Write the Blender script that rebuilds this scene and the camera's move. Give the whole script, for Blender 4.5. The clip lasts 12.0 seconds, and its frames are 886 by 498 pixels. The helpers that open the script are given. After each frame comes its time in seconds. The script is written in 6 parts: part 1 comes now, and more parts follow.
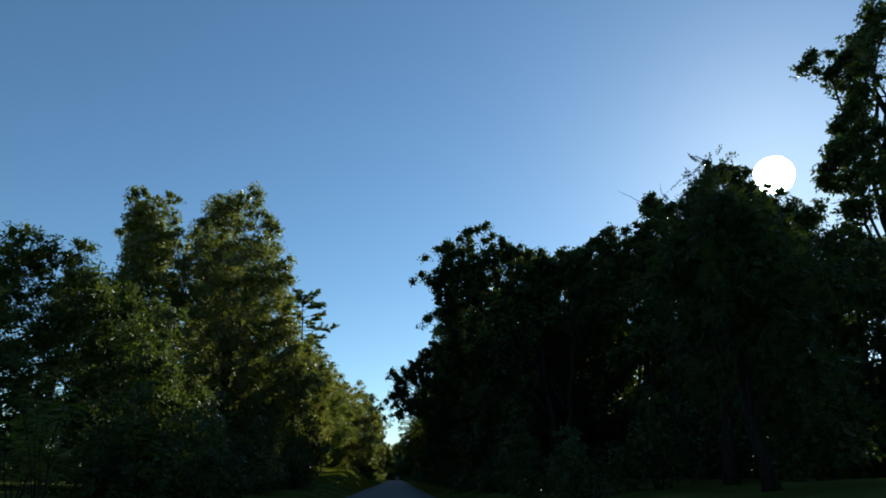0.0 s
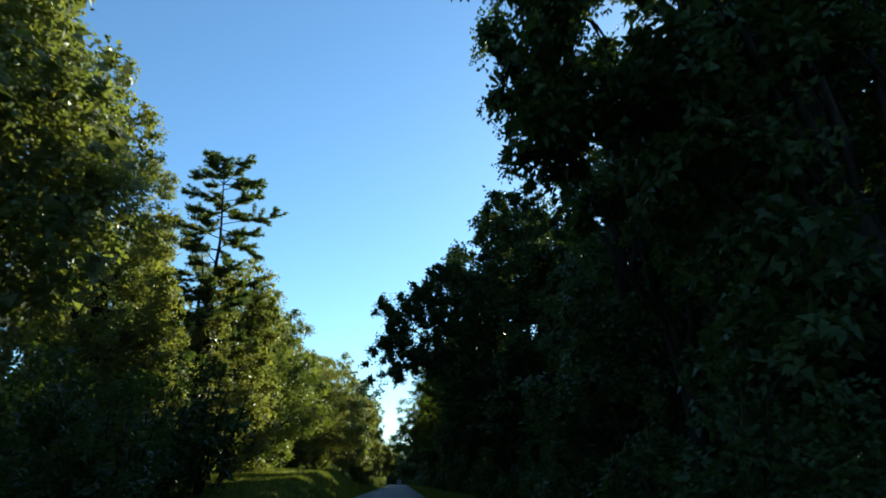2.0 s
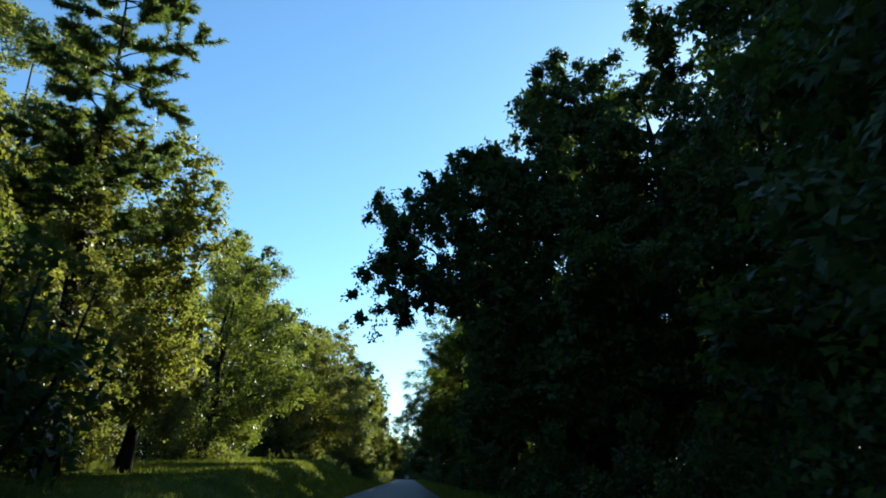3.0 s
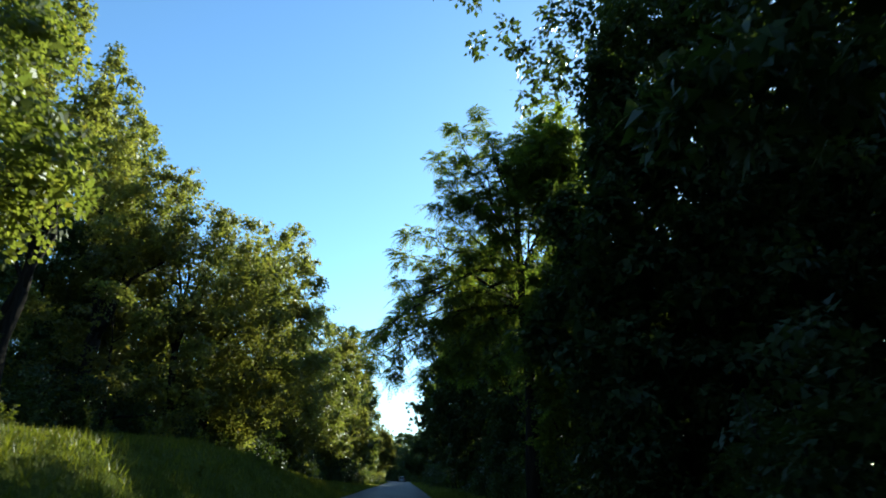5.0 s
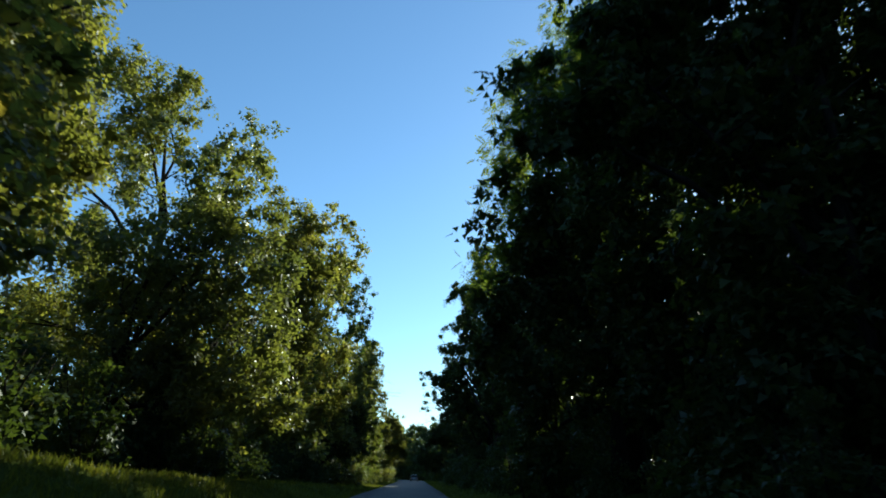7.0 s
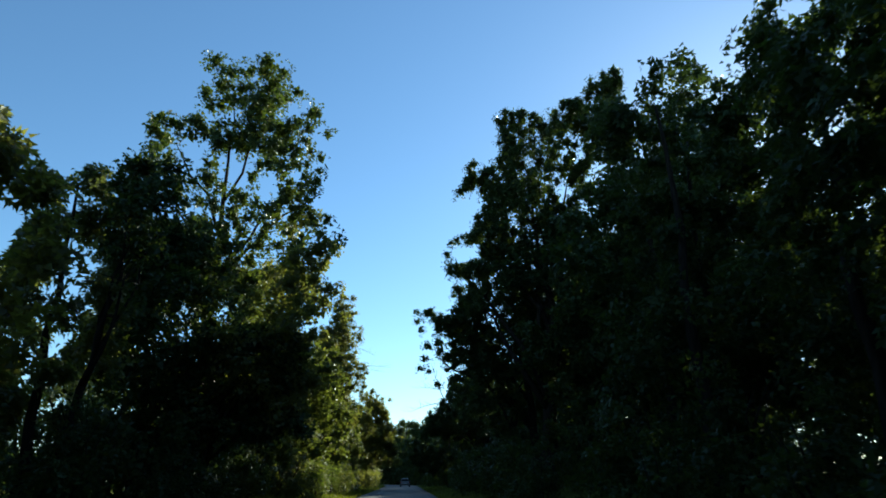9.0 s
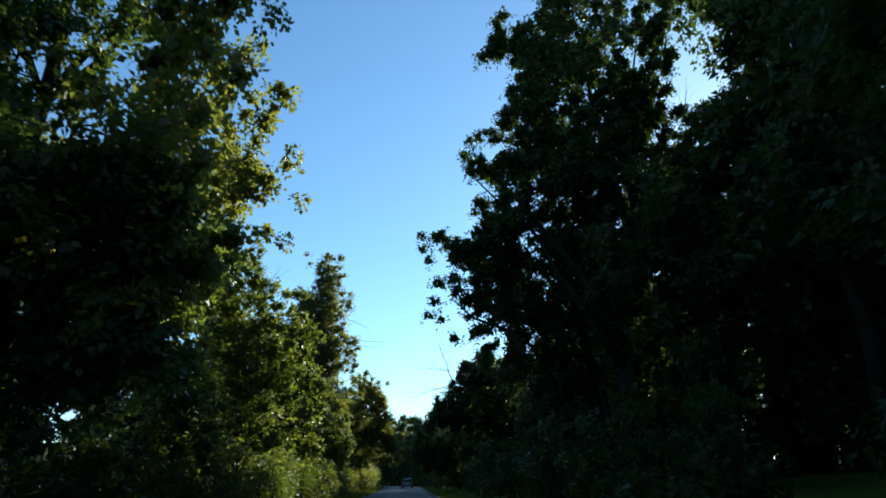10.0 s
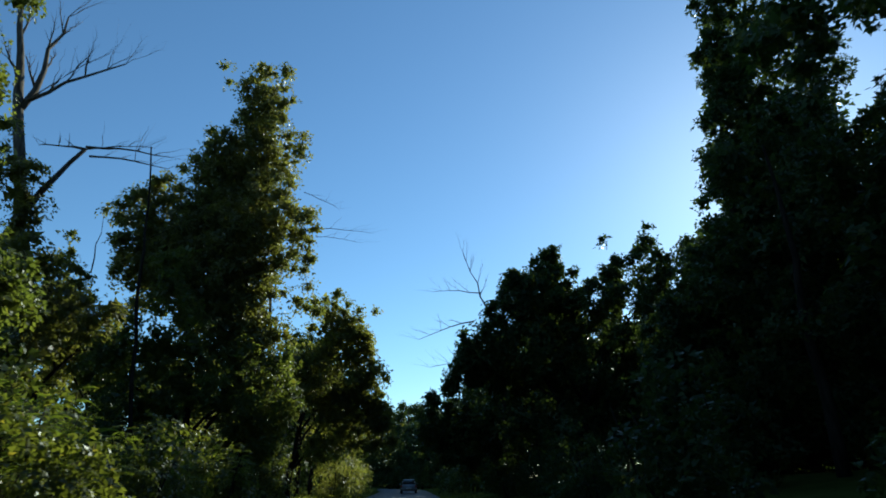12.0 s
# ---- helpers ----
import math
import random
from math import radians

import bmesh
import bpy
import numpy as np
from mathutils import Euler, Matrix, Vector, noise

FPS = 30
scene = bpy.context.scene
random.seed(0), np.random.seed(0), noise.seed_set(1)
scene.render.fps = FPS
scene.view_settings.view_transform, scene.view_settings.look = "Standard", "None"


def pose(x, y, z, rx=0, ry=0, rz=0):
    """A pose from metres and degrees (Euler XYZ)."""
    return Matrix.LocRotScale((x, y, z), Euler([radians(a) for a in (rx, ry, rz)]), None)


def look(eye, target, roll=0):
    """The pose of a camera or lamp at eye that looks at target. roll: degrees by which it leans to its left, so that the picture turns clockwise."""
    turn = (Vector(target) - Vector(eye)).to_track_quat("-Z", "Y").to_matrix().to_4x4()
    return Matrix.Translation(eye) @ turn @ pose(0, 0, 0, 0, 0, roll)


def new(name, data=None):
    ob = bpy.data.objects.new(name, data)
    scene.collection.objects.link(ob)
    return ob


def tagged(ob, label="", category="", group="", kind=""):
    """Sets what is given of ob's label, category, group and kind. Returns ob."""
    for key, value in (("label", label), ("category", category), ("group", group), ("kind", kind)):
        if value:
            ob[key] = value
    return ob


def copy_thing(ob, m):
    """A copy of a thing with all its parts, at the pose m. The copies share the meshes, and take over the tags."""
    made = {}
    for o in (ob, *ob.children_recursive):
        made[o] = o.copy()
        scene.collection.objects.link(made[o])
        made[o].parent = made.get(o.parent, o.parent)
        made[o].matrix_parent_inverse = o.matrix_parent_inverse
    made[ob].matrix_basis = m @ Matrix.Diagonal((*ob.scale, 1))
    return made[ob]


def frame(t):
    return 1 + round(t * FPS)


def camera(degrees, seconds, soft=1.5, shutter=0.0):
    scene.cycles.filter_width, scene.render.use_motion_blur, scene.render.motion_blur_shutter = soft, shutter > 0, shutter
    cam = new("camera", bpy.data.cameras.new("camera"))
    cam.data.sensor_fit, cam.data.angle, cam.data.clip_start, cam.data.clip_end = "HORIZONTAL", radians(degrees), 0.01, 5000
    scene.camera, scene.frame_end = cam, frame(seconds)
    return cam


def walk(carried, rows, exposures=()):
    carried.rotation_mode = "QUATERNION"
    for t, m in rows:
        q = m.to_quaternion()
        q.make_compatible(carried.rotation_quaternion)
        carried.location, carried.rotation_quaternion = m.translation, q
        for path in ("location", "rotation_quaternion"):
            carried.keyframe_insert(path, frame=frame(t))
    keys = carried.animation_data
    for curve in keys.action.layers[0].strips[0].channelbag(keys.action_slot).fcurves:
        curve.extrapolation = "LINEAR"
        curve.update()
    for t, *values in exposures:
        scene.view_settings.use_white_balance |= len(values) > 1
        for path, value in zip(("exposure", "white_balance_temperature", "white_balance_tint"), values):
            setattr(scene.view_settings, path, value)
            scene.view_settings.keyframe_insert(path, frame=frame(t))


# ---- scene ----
cam = camera(70.0, 12.0, soft=1.7, shutter=0.1)

# seconds, east, north, turn to the left, tilt up, lean: a car on a straight road
DRIVE = [
    (0.0, 0.00, 0.00, -3.77, 19.87, 0.49),
    (0.5, 0.16, 8.01, -3.89, 19.96, -0.04),
    (1.0, 0.29, 16.02, -4.13, 20.06, -0.76),
    (1.5, 0.39, 24.04, -4.06, 20.22, -0.74),
    (2.0, 0.46, 32.06, -3.81, 20.11, -0.35),
    (2.5, 0.53, 40.10, -3.40, 19.85, -0.09),
    (3.0, 0.62, 48.14, -2.86, 19.73, 0.38),
    (5.0, 0.71, 80.25, -3.20, 19.87, 0.53),
    (5.5, 0.69, 88.26, -3.17, 19.79, 0.60),
    (6.0, 0.70, 96.28, -2.61, 19.81, 1.13),
    (6.5, 0.69, 104.29, -2.14, 19.79, 1.33),
    (7.0, 0.57, 112.29, -2.08, 19.72, 0.77),
    (7.5, 0.41, 120.27, -2.96, 19.60, -1.16),
    (9.5, 0.25, 152.12, -3.35, 20.05, 0.05),
    (10.0, 0.24, 160.11, -3.34, 19.98, -0.80),
    (10.5, 0.21, 168.10, -3.46, 19.80, -1.93),
    (11.0, 0.19, 176.07, -3.53, 19.72, -2.68),
    (11.5, 0.09, 184.03, -3.66, 20.04, -1.89),
    (12.0, 0.00, 192.00, -3.51, 20.06, -1.06),
]
EYE_HEIGHT = 1.35


def seat(x, y, turn, tilt, lean):
    eye = Vector((x, y, EYE_HEIGHT))
    a, b = radians(turn), radians(tilt)
    ahead = Vector((-math.sin(a) * math.cos(b), math.cos(a) * math.cos(b), math.sin(b)))
    return look(eye, eye + ahead, lean)


walk(cam, [(t, seat(x, y, a, b, c)) for t, x, y, a, b, c in DRIVE],
     exposures=[(0.0, 0.5, 5800, -4), (0.5, 0.55, 5700, -7), (1.2, 0.9, 5700, -7), (2.5, 1.52, 5700, -7), (5.0, 1.68, 5700, -7), (5.5, 1.5, 5650, -7), (6.0, 1.65, 5850, -6), (6.4, 1.45, 5700, -7),
                (7.0, 1.17, 5700, -7), (9.0, 1.1, 5700, -7), (10.0, 1.27, 5700, -7), (11.4, 0.98, 5650, -7), (12.0, 0.72, 5450, -7)])

# ---- sky and sun: low, ahead and to the right of the road ----
SUN_TURN, SUN_HEIGHT = radians(33.9), radians(23.6)
world = bpy.data.worlds.new("sky")
scene.world = world
world.use_nodes = True
wn = world.node_tree
wn.nodes.clear()
sky = wn.nodes.new("ShaderNodeTexSky")
sky.sky_type = "NISHITA"
sky.sun_disc = False
sky.sun_elevation, sky.sun_rotation = SUN_HEIGHT, SUN_TURN
sky.altitude, sky.air_density, sky.dust_density, sky.ozone_density = 100, 1.0, 0.2, 3.2
back = wn.nodes.new("ShaderNodeBackground")
back.inputs["Strength"].default_value = 0.085
wout = wn.nodes.new("ShaderNodeOutputWorld")
wn.links.new(sky.outputs[0], back.inputs["Color"])
wn.links.new(back.outputs[0], wout.inputs["Surface"])

sun_way = Vector((math.sin(SUN_TURN) * math.cos(SUN_HEIGHT), math.cos(SUN_TURN) * math.cos(SUN_HEIGHT), math.sin(SUN_HEIGHT)))
sun_lamp = bpy.data.lights.new("sun", "SUN")
sun_lamp.energy, sun_lamp.angle, sun_lamp.color = 3.9, radians(0.55), (1.0, 0.89, 0.68)
new("sun", sun_lamp).matrix_world = look(sun_way * 500, (0, 0, 0))

# ---- materials ----
def shader(name):
    m = bpy.data.materials.new(name)
    m.use_nodes = True
    nt = m.node_tree
    return m, nt, nt.nodes["Principled BSDF"], nt.nodes["Material Output"]


def noise_ramp(nt, scale, stops, detail=4.0, vector=None):
    n = nt.nodes.new("ShaderNodeTexNoise")
    n.inputs["Scale"].default_value, n.inputs["Detail"].default_value = scale, detail
    if vector:
        nt.links.new(vector, n.inputs["Vector"])
    r = nt.nodes.new("ShaderNodeValToRGB")
    while len(r.color_ramp.elements) < len(stops):
        r.color_ramp.elements.new(0.5)
    for e, (p, c) in zip(r.color_ramp.elements, stops):
        e.position, e.color = p, (*c, 1)
    nt.links.new(n.outputs["Fac"], r.inputs["Fac"])
    return n, r


def place_of(nt):
    return nt.nodes.new("ShaderNodeNewGeometry").outputs["Position"]


def bump(nt, bsdf, height, strength, distance):
    b = nt.nodes.new("ShaderNodeBump")
    b.inputs["Strength"].default_value, b.inputs["Distance"].default_value = strength, distance
    nt.links.new(height, b.inputs["Height"])
    nt.links.new(b.outputs[0], bsdf.inputs["Normal"])


def leaf_material(name, young, old, turning, through_light=0.65, gloss=0.45):
    """Leaves that differ one by one and branch by branch; light shines through them."""
    m, nt, bsdf, out = shader(name)
    geo = nt.nodes.new("ShaderNodeNewGeometry")
    ramp = nt.nodes.new("ShaderNodeValToRGB")
    ramp.color_ramp.elements.new(0.5)
    ramp.color_ramp.elements.new(0.5)
    for e, (p, c) in zip(ramp.color_ramp.elements, ((0.0, old), (0.55, [(a + b) / 2 for a, b in zip(young, old)]), (0.96, young), (1.0, turning))):
        e.position, e.color = p, (*c, 1)
    nt.links.new(geo.outputs["Random Per Island"], ramp.inputs["Fac"])
    _, patch = noise_ramp(nt, 0.45, ((0.3, (0.72, 0.77, 0.75)), (0.7, (1.2, 1.13, 0.9))), 3.0, geo.outputs["Position"])
    mix = nt.nodes.new("ShaderNodeMix")
    mix.data_type, mix.blend_type = "RGBA", "MULTIPLY"
    mix.inputs["Factor"].default_value = 1.0
    nt.links.new(ramp.outputs[0], mix.inputs["A"])
    nt.links.new(patch.outputs[0], mix.inputs["B"])
    nt.links.new(mix.outputs["Result"], bsdf.inputs["Base Color"])
    bsdf.inputs["Roughness"].default_value = 0.42
    bsdf.inputs["Specular IOR Level"].default_value = gloss
    shine = nt.nodes.new("ShaderNodeBsdfTranslucent")
    warm = nt.nodes.new("ShaderNodeMix")
    warm.data_type, warm.blend_type = "RGBA", "MULTIPLY"
    warm.inputs["Factor"].default_value = 1.0
    warm.inputs["B"].default_value = (2.0, 1.95, 0.7, 1)
    nt.links.new(mix.outputs["Result"], warm.inputs["A"])
    nt.links.new(warm.outputs["Result"], shine.inputs["Color"])
    both = nt.nodes.new("ShaderNodeMixShader")
    both.inputs["Fac"].default_value = through_light
    nt.links.new(bsdf.outputs[0], both.inputs[1])
    nt.links.new(shine.outputs[0], both.inputs[2])
    nt.links.new(both.outputs[0], out.inputs["Surface"])
    return m


LEAF = {
    "poplar": leaf_material("poplar_leaves", (0.145, 0.156, 0.066), (0.098, 0.112, 0.052), (0.19, 0.165, 0.066), 0.48),
    "maple": leaf_material("maple_leaves", (0.148, 0.15, 0.062), (0.1, 0.108, 0.05), (0.19, 0.155, 0.06)),
    # dark leaves for whatever stands in shade: the shade is in their colour
    "oak": leaf_material("shade_dark_leaves", (0.055, 0.078, 0.03), (0.034, 0.05, 0.022), (0.09, 0.095, 0.03), 0.35, 0.15),
    "walnut": leaf_material("walnut_leaves", (0.118, 0.145, 0.036), (0.064, 0.088, 0.027), (0.2, 0.17, 0.035), 0.7),
    # duller, darker green for the thin airy oak and the box elder
    "dull": leaf_material("dull_leaves", (0.08, 0.105, 0.035), (0.045, 0.066, 0.026), (0.15, 0.135, 0.04), 0.4, 0.3),
    "sumac": leaf_material("sumac_leaves", (0.13, 0.16, 0.04), (0.085, 0.115, 0.032), (0.19, 0.17, 0.045), 0.5),
    "ivy": leaf_material("ivy_leaves", (0.145, 0.146, 0.064), (0.1, 0.106, 0.05), (0.18, 0.14, 0.06), 0.52),
    "linden": leaf_material("linden_leaves", (0.122, 0.142, 0.05), (0.082, 0.1, 0.04), (0.17, 0.155, 0.052), 0.55),
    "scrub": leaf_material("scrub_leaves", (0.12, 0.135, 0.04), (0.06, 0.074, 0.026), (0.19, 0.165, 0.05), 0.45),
    "pine": leaf_material("pine_needles", (0.11, 0.14, 0.06), (0.07, 0.095, 0.045), (0.13, 0.12, 0.05), 0.4),
}


def bark_material(name, dark, light):
    m, nt, bsdf, _ = shader(name)
    p = place_of(nt)
    stretch = nt.nodes.new("ShaderNodeMapping")
    stretch.inputs["Scale"].default_value = (9, 9, 1.6)
    nt.links.new(p, stretch.inputs["Vector"])
    n, r = noise_ramp(nt, 1.0, ((0.3, dark), (0.7, light)), 6.0, stretch.outputs[0])
    nt.links.new(r.outputs[0], bsdf.inputs["Base Color"])
    bsdf.inputs["Roughness"].default_value = 0.95
    bsdf.inputs["Specular IOR Level"].default_value = 0.1
    bump(nt, bsdf, n.outputs["Fac"], 0.8, 0.04)
    return m


BARK = bark_material("bark", (0.009, 0.0075, 0.006), (0.036, 0.029, 0.023))
DEADWOOD = bark_material("dead_wood", (0.04, 0.034, 0.028), (0.14, 0.12, 0.1))


def grass_material(name, a, b, c):
    m, nt, bsdf, out = shader(name)
    p = place_of(nt)
    n1, r1 = noise_ramp(nt, 0.35, ((0.3, a), (0.55, b), (0.8, c)), 5.0, p)
    n2, r2 = noise_ramp(nt, 22.0, ((0.25, (0.6, 0.6, 0.6)), (0.75, (1.3, 1.3, 1.2))), 3.0, p)
    mix = nt.nodes.new("ShaderNodeMix")
    mix.data_type, mix.blend_type = "RGBA", "MULTIPLY"
    mix.inputs["Factor"].default_value = 1.0
    nt.links.new(r1.outputs[0], mix.inputs["A"])
    nt.links.new(r2.outputs[0], mix.inputs["B"])
    nt.links.new(mix.outputs["Result"], bsdf.inputs["Base Color"])
    bsdf.inputs["Roughness"].default_value = 1.0
    bsdf.inputs["Specular IOR Level"].default_value = 0.0
    bump(nt, bsdf, n2.outputs["Fac"], 0.9, 0.08)
    return m


GRASS = grass_material("grass", (0.05, 0.062, 0.014), (0.088, 0.1, 0.024), (0.14, 0.138, 0.045))
BLADES = leaf_material("grass_blades", (0.13, 0.14, 0.034), (0.07, 0.085, 0.02), (0.2, 0.18, 0.065), 0.45, 0.2)


def asphalt_material():
    m, nt, bsdf, _ = shader("asphalt")
    p = place_of(nt)
    n1, r1 = noise_ramp(nt, 0.5, ((0.3, (0.06, 0.06, 0.062)), (0.7, (0.105, 0.1, 0.096))), 6.0, p)
    n2, r2 = noise_ramp(nt, 90.0, ((0.3, (0.65, 0.65, 0.65)), (0.7, (1.35, 1.35, 1.35))), 2.0, p)
    mix = nt.nodes.new("ShaderNodeMix")
    mix.data_type, mix.blend_type = "RGBA", "MULTIPLY"
    mix.inputs["Factor"].default_value = 1.0
    nt.links.new(r1.outputs[0], mix.inputs["A"])
    nt.links.new(r2.outputs[0], mix.inputs["B"])
    nt.links.new(mix.outputs["Result"], bsdf.inputs["Base Color"])
    bsdf.inputs["Roughness"].default_value = 0.8
    bump(nt, bsdf, n2.outputs["Fac"], 0.5, 0.01)
    return m


ASPHALT = asphalt_material()


def plain(name, colour, rough, metal=0.0, coat=0.0):
    m, nt, bsdf, _ = shader(name)
    _, r = noise_ramp(nt, 6.0, ((0.3, [c * 0.85 for c in colour]), (0.7, [min(1, c * 1.1) for c in colour])), 4.0)
    nt.links.new(r.outputs[0], bsdf.inputs["Base Color"])
    bsdf.inputs["Roughness"].default_value, bsdf.inputs["Metallic"].default_value = rough, metal
    bsdf.inputs["Coat Weight"].default_value = coat
    return m


# ---- lie of the land ----
def ease(a, b, v):
    u = min(1.0, max(0.0, (v - a) / (b - a)))
    return u * u * (3 - 2 * u)


ROAD_LEFT, ROAD_RIGHT = -3.5, 2.8


BANK = [(0, 0.5), (55, 0.5), (70, 1.2), (83, 1.75), (95, 2.2), (104, 2.45), (112, 2.35), (120, 1.75), (130, 1.3), (137, 1.1), (150, 0.9), (175, 0.4), (260, 0.3)]


def bank_height(y):
    for (a, p), (b, q) in zip(BANK, BANK[1:]):
        if a <= y < b:
            return p + (q - p) * ease(a, b, y)
    return BANK[0][1] if y < 0 else BANK[-1][1]


def land(x, y):
    """Height of the ground: the road is level, a steep grassy bank with a flat top stands on its left and falls away behind the wood, a lower one on its right."""
    if x < ROAD_LEFT:
        s = -x + ROAD_LEFT
        rise = bank_height(y) * ease(0.2, 3.4, s) + 0.03 * min(20.0, max(0.0, s - 5.0))
        wave = 0.12 * noise.noise((x * 0.25, y * 0.25, 0)) * ease(0.5, 3, s)
        return rise * (1 - 0.8 * ease(24, 60, s)) + wave - 0.05 * ease(0, 0.4, s)
    if x > ROAD_RIGHT:
        s = x - ROAD_RIGHT
        wave = 0.12 * noise.noise((x * 0.25, y * 0.25, 5)) * ease(0.5, 3, s)
        return 0.12 * min(s, 12) * ease(0, 3, s) + wave - 0.05 * ease(0, 0.4, s)
    return -0.06


def mesh_object(name, verts, faces, material, parent=None, label="", smooth=False):
    me = bpy.data.meshes.new(name)
    me.from_pydata(verts, [], faces)
    me.materials.append(material)
    if smooth:
        me.polygons.foreach_set("use_smooth", [True] * len(me.polygons))
    ob = new(name, me)
    if parent:
        ob.parent = parent
    if label:
        ob["label"] = label
    return ob


def part(name, bm, material, parent=None, label="", smooth=True):
    me = bpy.data.meshes.new(name)
    bm.to_mesh(me)
    bm.free()
    me.materials.append(material)
    me.polygons.foreach_set("use_smooth", [smooth] * len(me.polygons))
    ob = new(name, me)
    if parent:
        ob.parent = parent
    if label:
        ob["label"] = label
    return ob


def build_ground():
    xs = [-2500, -900, -300, -120, -70, -45, -34, -28] + [-24 + i for i in range(18)] + [-6 + 0.5 * i for i in range(7)]
    xs += [ROAD_LEFT + 0.02, ROAD_RIGHT - 0.02] + [2.5 + 0.5 * i for i in range(9)] + [8 + 2 * i for i in range(12)] + [45, 70, 120, 300, 900, 2500]
    ys = [-2500, -800, -250, -100, -50] + [-20 + 2 * i for i in range(160)] + [310 + 10 * i for i in range(20)] + [560, 700, 1000, 1600, 2500]
    verts = [(x, y, land(x, y)) for y in ys for x in xs]
    n = len(xs)
    faces = [(j * n + i, j * n + i + 1, (j + 1) * n + i + 1, (j + 1) * n + i) for j in range(len(ys) - 1) for i in range(n - 1)]
    tagged(mesh_object("ground", verts, faces, GRASS, smooth=True), "mown grass verge and bank beside the road", "ground", kind="structure")


def build_road():
    rnd = random.Random(3)
    ys = [-120 + 1.5 * i for i in range(310)]
    verts, faces = [], []
    for y in ys:
        a, b = ROAD_LEFT + rnd.uniform(-0.07, 0.07), ROAD_RIGHT + rnd.uniform(-0.07, 0.07)
        bend = 0.006 * max(0.0, y - 285) ** 2
        a, b = a - bend, b - bend
        mid = (a + b) / 2
        verts += [(a, y, -0.08), (a, y, 0.0), ((a + mid) / 2, y, 0.03), (mid, y, 0.045), ((b + mid) / 2, y, 0.03), (b, y, 0.0), (b, y, -0.08)]
    for j in range(len(ys) - 1):
        for i in range(6):
            faces.append((j * 7 + i, j * 7 + i + 1, j * 7 + 8 + i, j * 7 + 7 + i))
    tagged(mesh_object("road", verts, faces, ASPHALT, smooth=True), "narrow grey asphalt road without markings", "road", kind="structure")


build_ground()
build_road()

# ---- trees ----
BALL_BM = bmesh.new()
bmesh.ops.create_icosphere(BALL_BM, subdivisions=1, radius=1.0)
BALL_V = np.array([v.co[:] for v in BALL_BM.verts])
BALL_F = np.array([[v.index for v in f.verts] for f in BALL_BM.faces])
BALL_BM.free()


def unit(a):
    return a / np.maximum(np.linalg.norm(a, axis=-1, keepdims=True), 1e-6)


def leaf_quads(p, axis, face, length, width, fold):
    """One folded leaf a row: base, side, tip, side."""
    side = unit(np.cross(face, axis))
    up = np.cross(axis, side)
    l, w, f = length[:, None], width[:, None], fold[:, None]
    mid = p + axis * l * 0.42
    return np.stack([p, mid + side * w / 2 + up * f, p + axis * l, mid - side * w / 2 + up * f], 1).reshape(-1, 3)


def leaf_tris(p, axis, face, length, width):
    """One small leaf a row, as a single pointed face."""
    side = unit(np.cross(face, axis))
    l, w = length[:, None], width[:, None]
    return np.stack([p + side * w * 0.5, p - side * w * 0.5, p + axis * l], 1).reshape(-1, 3)


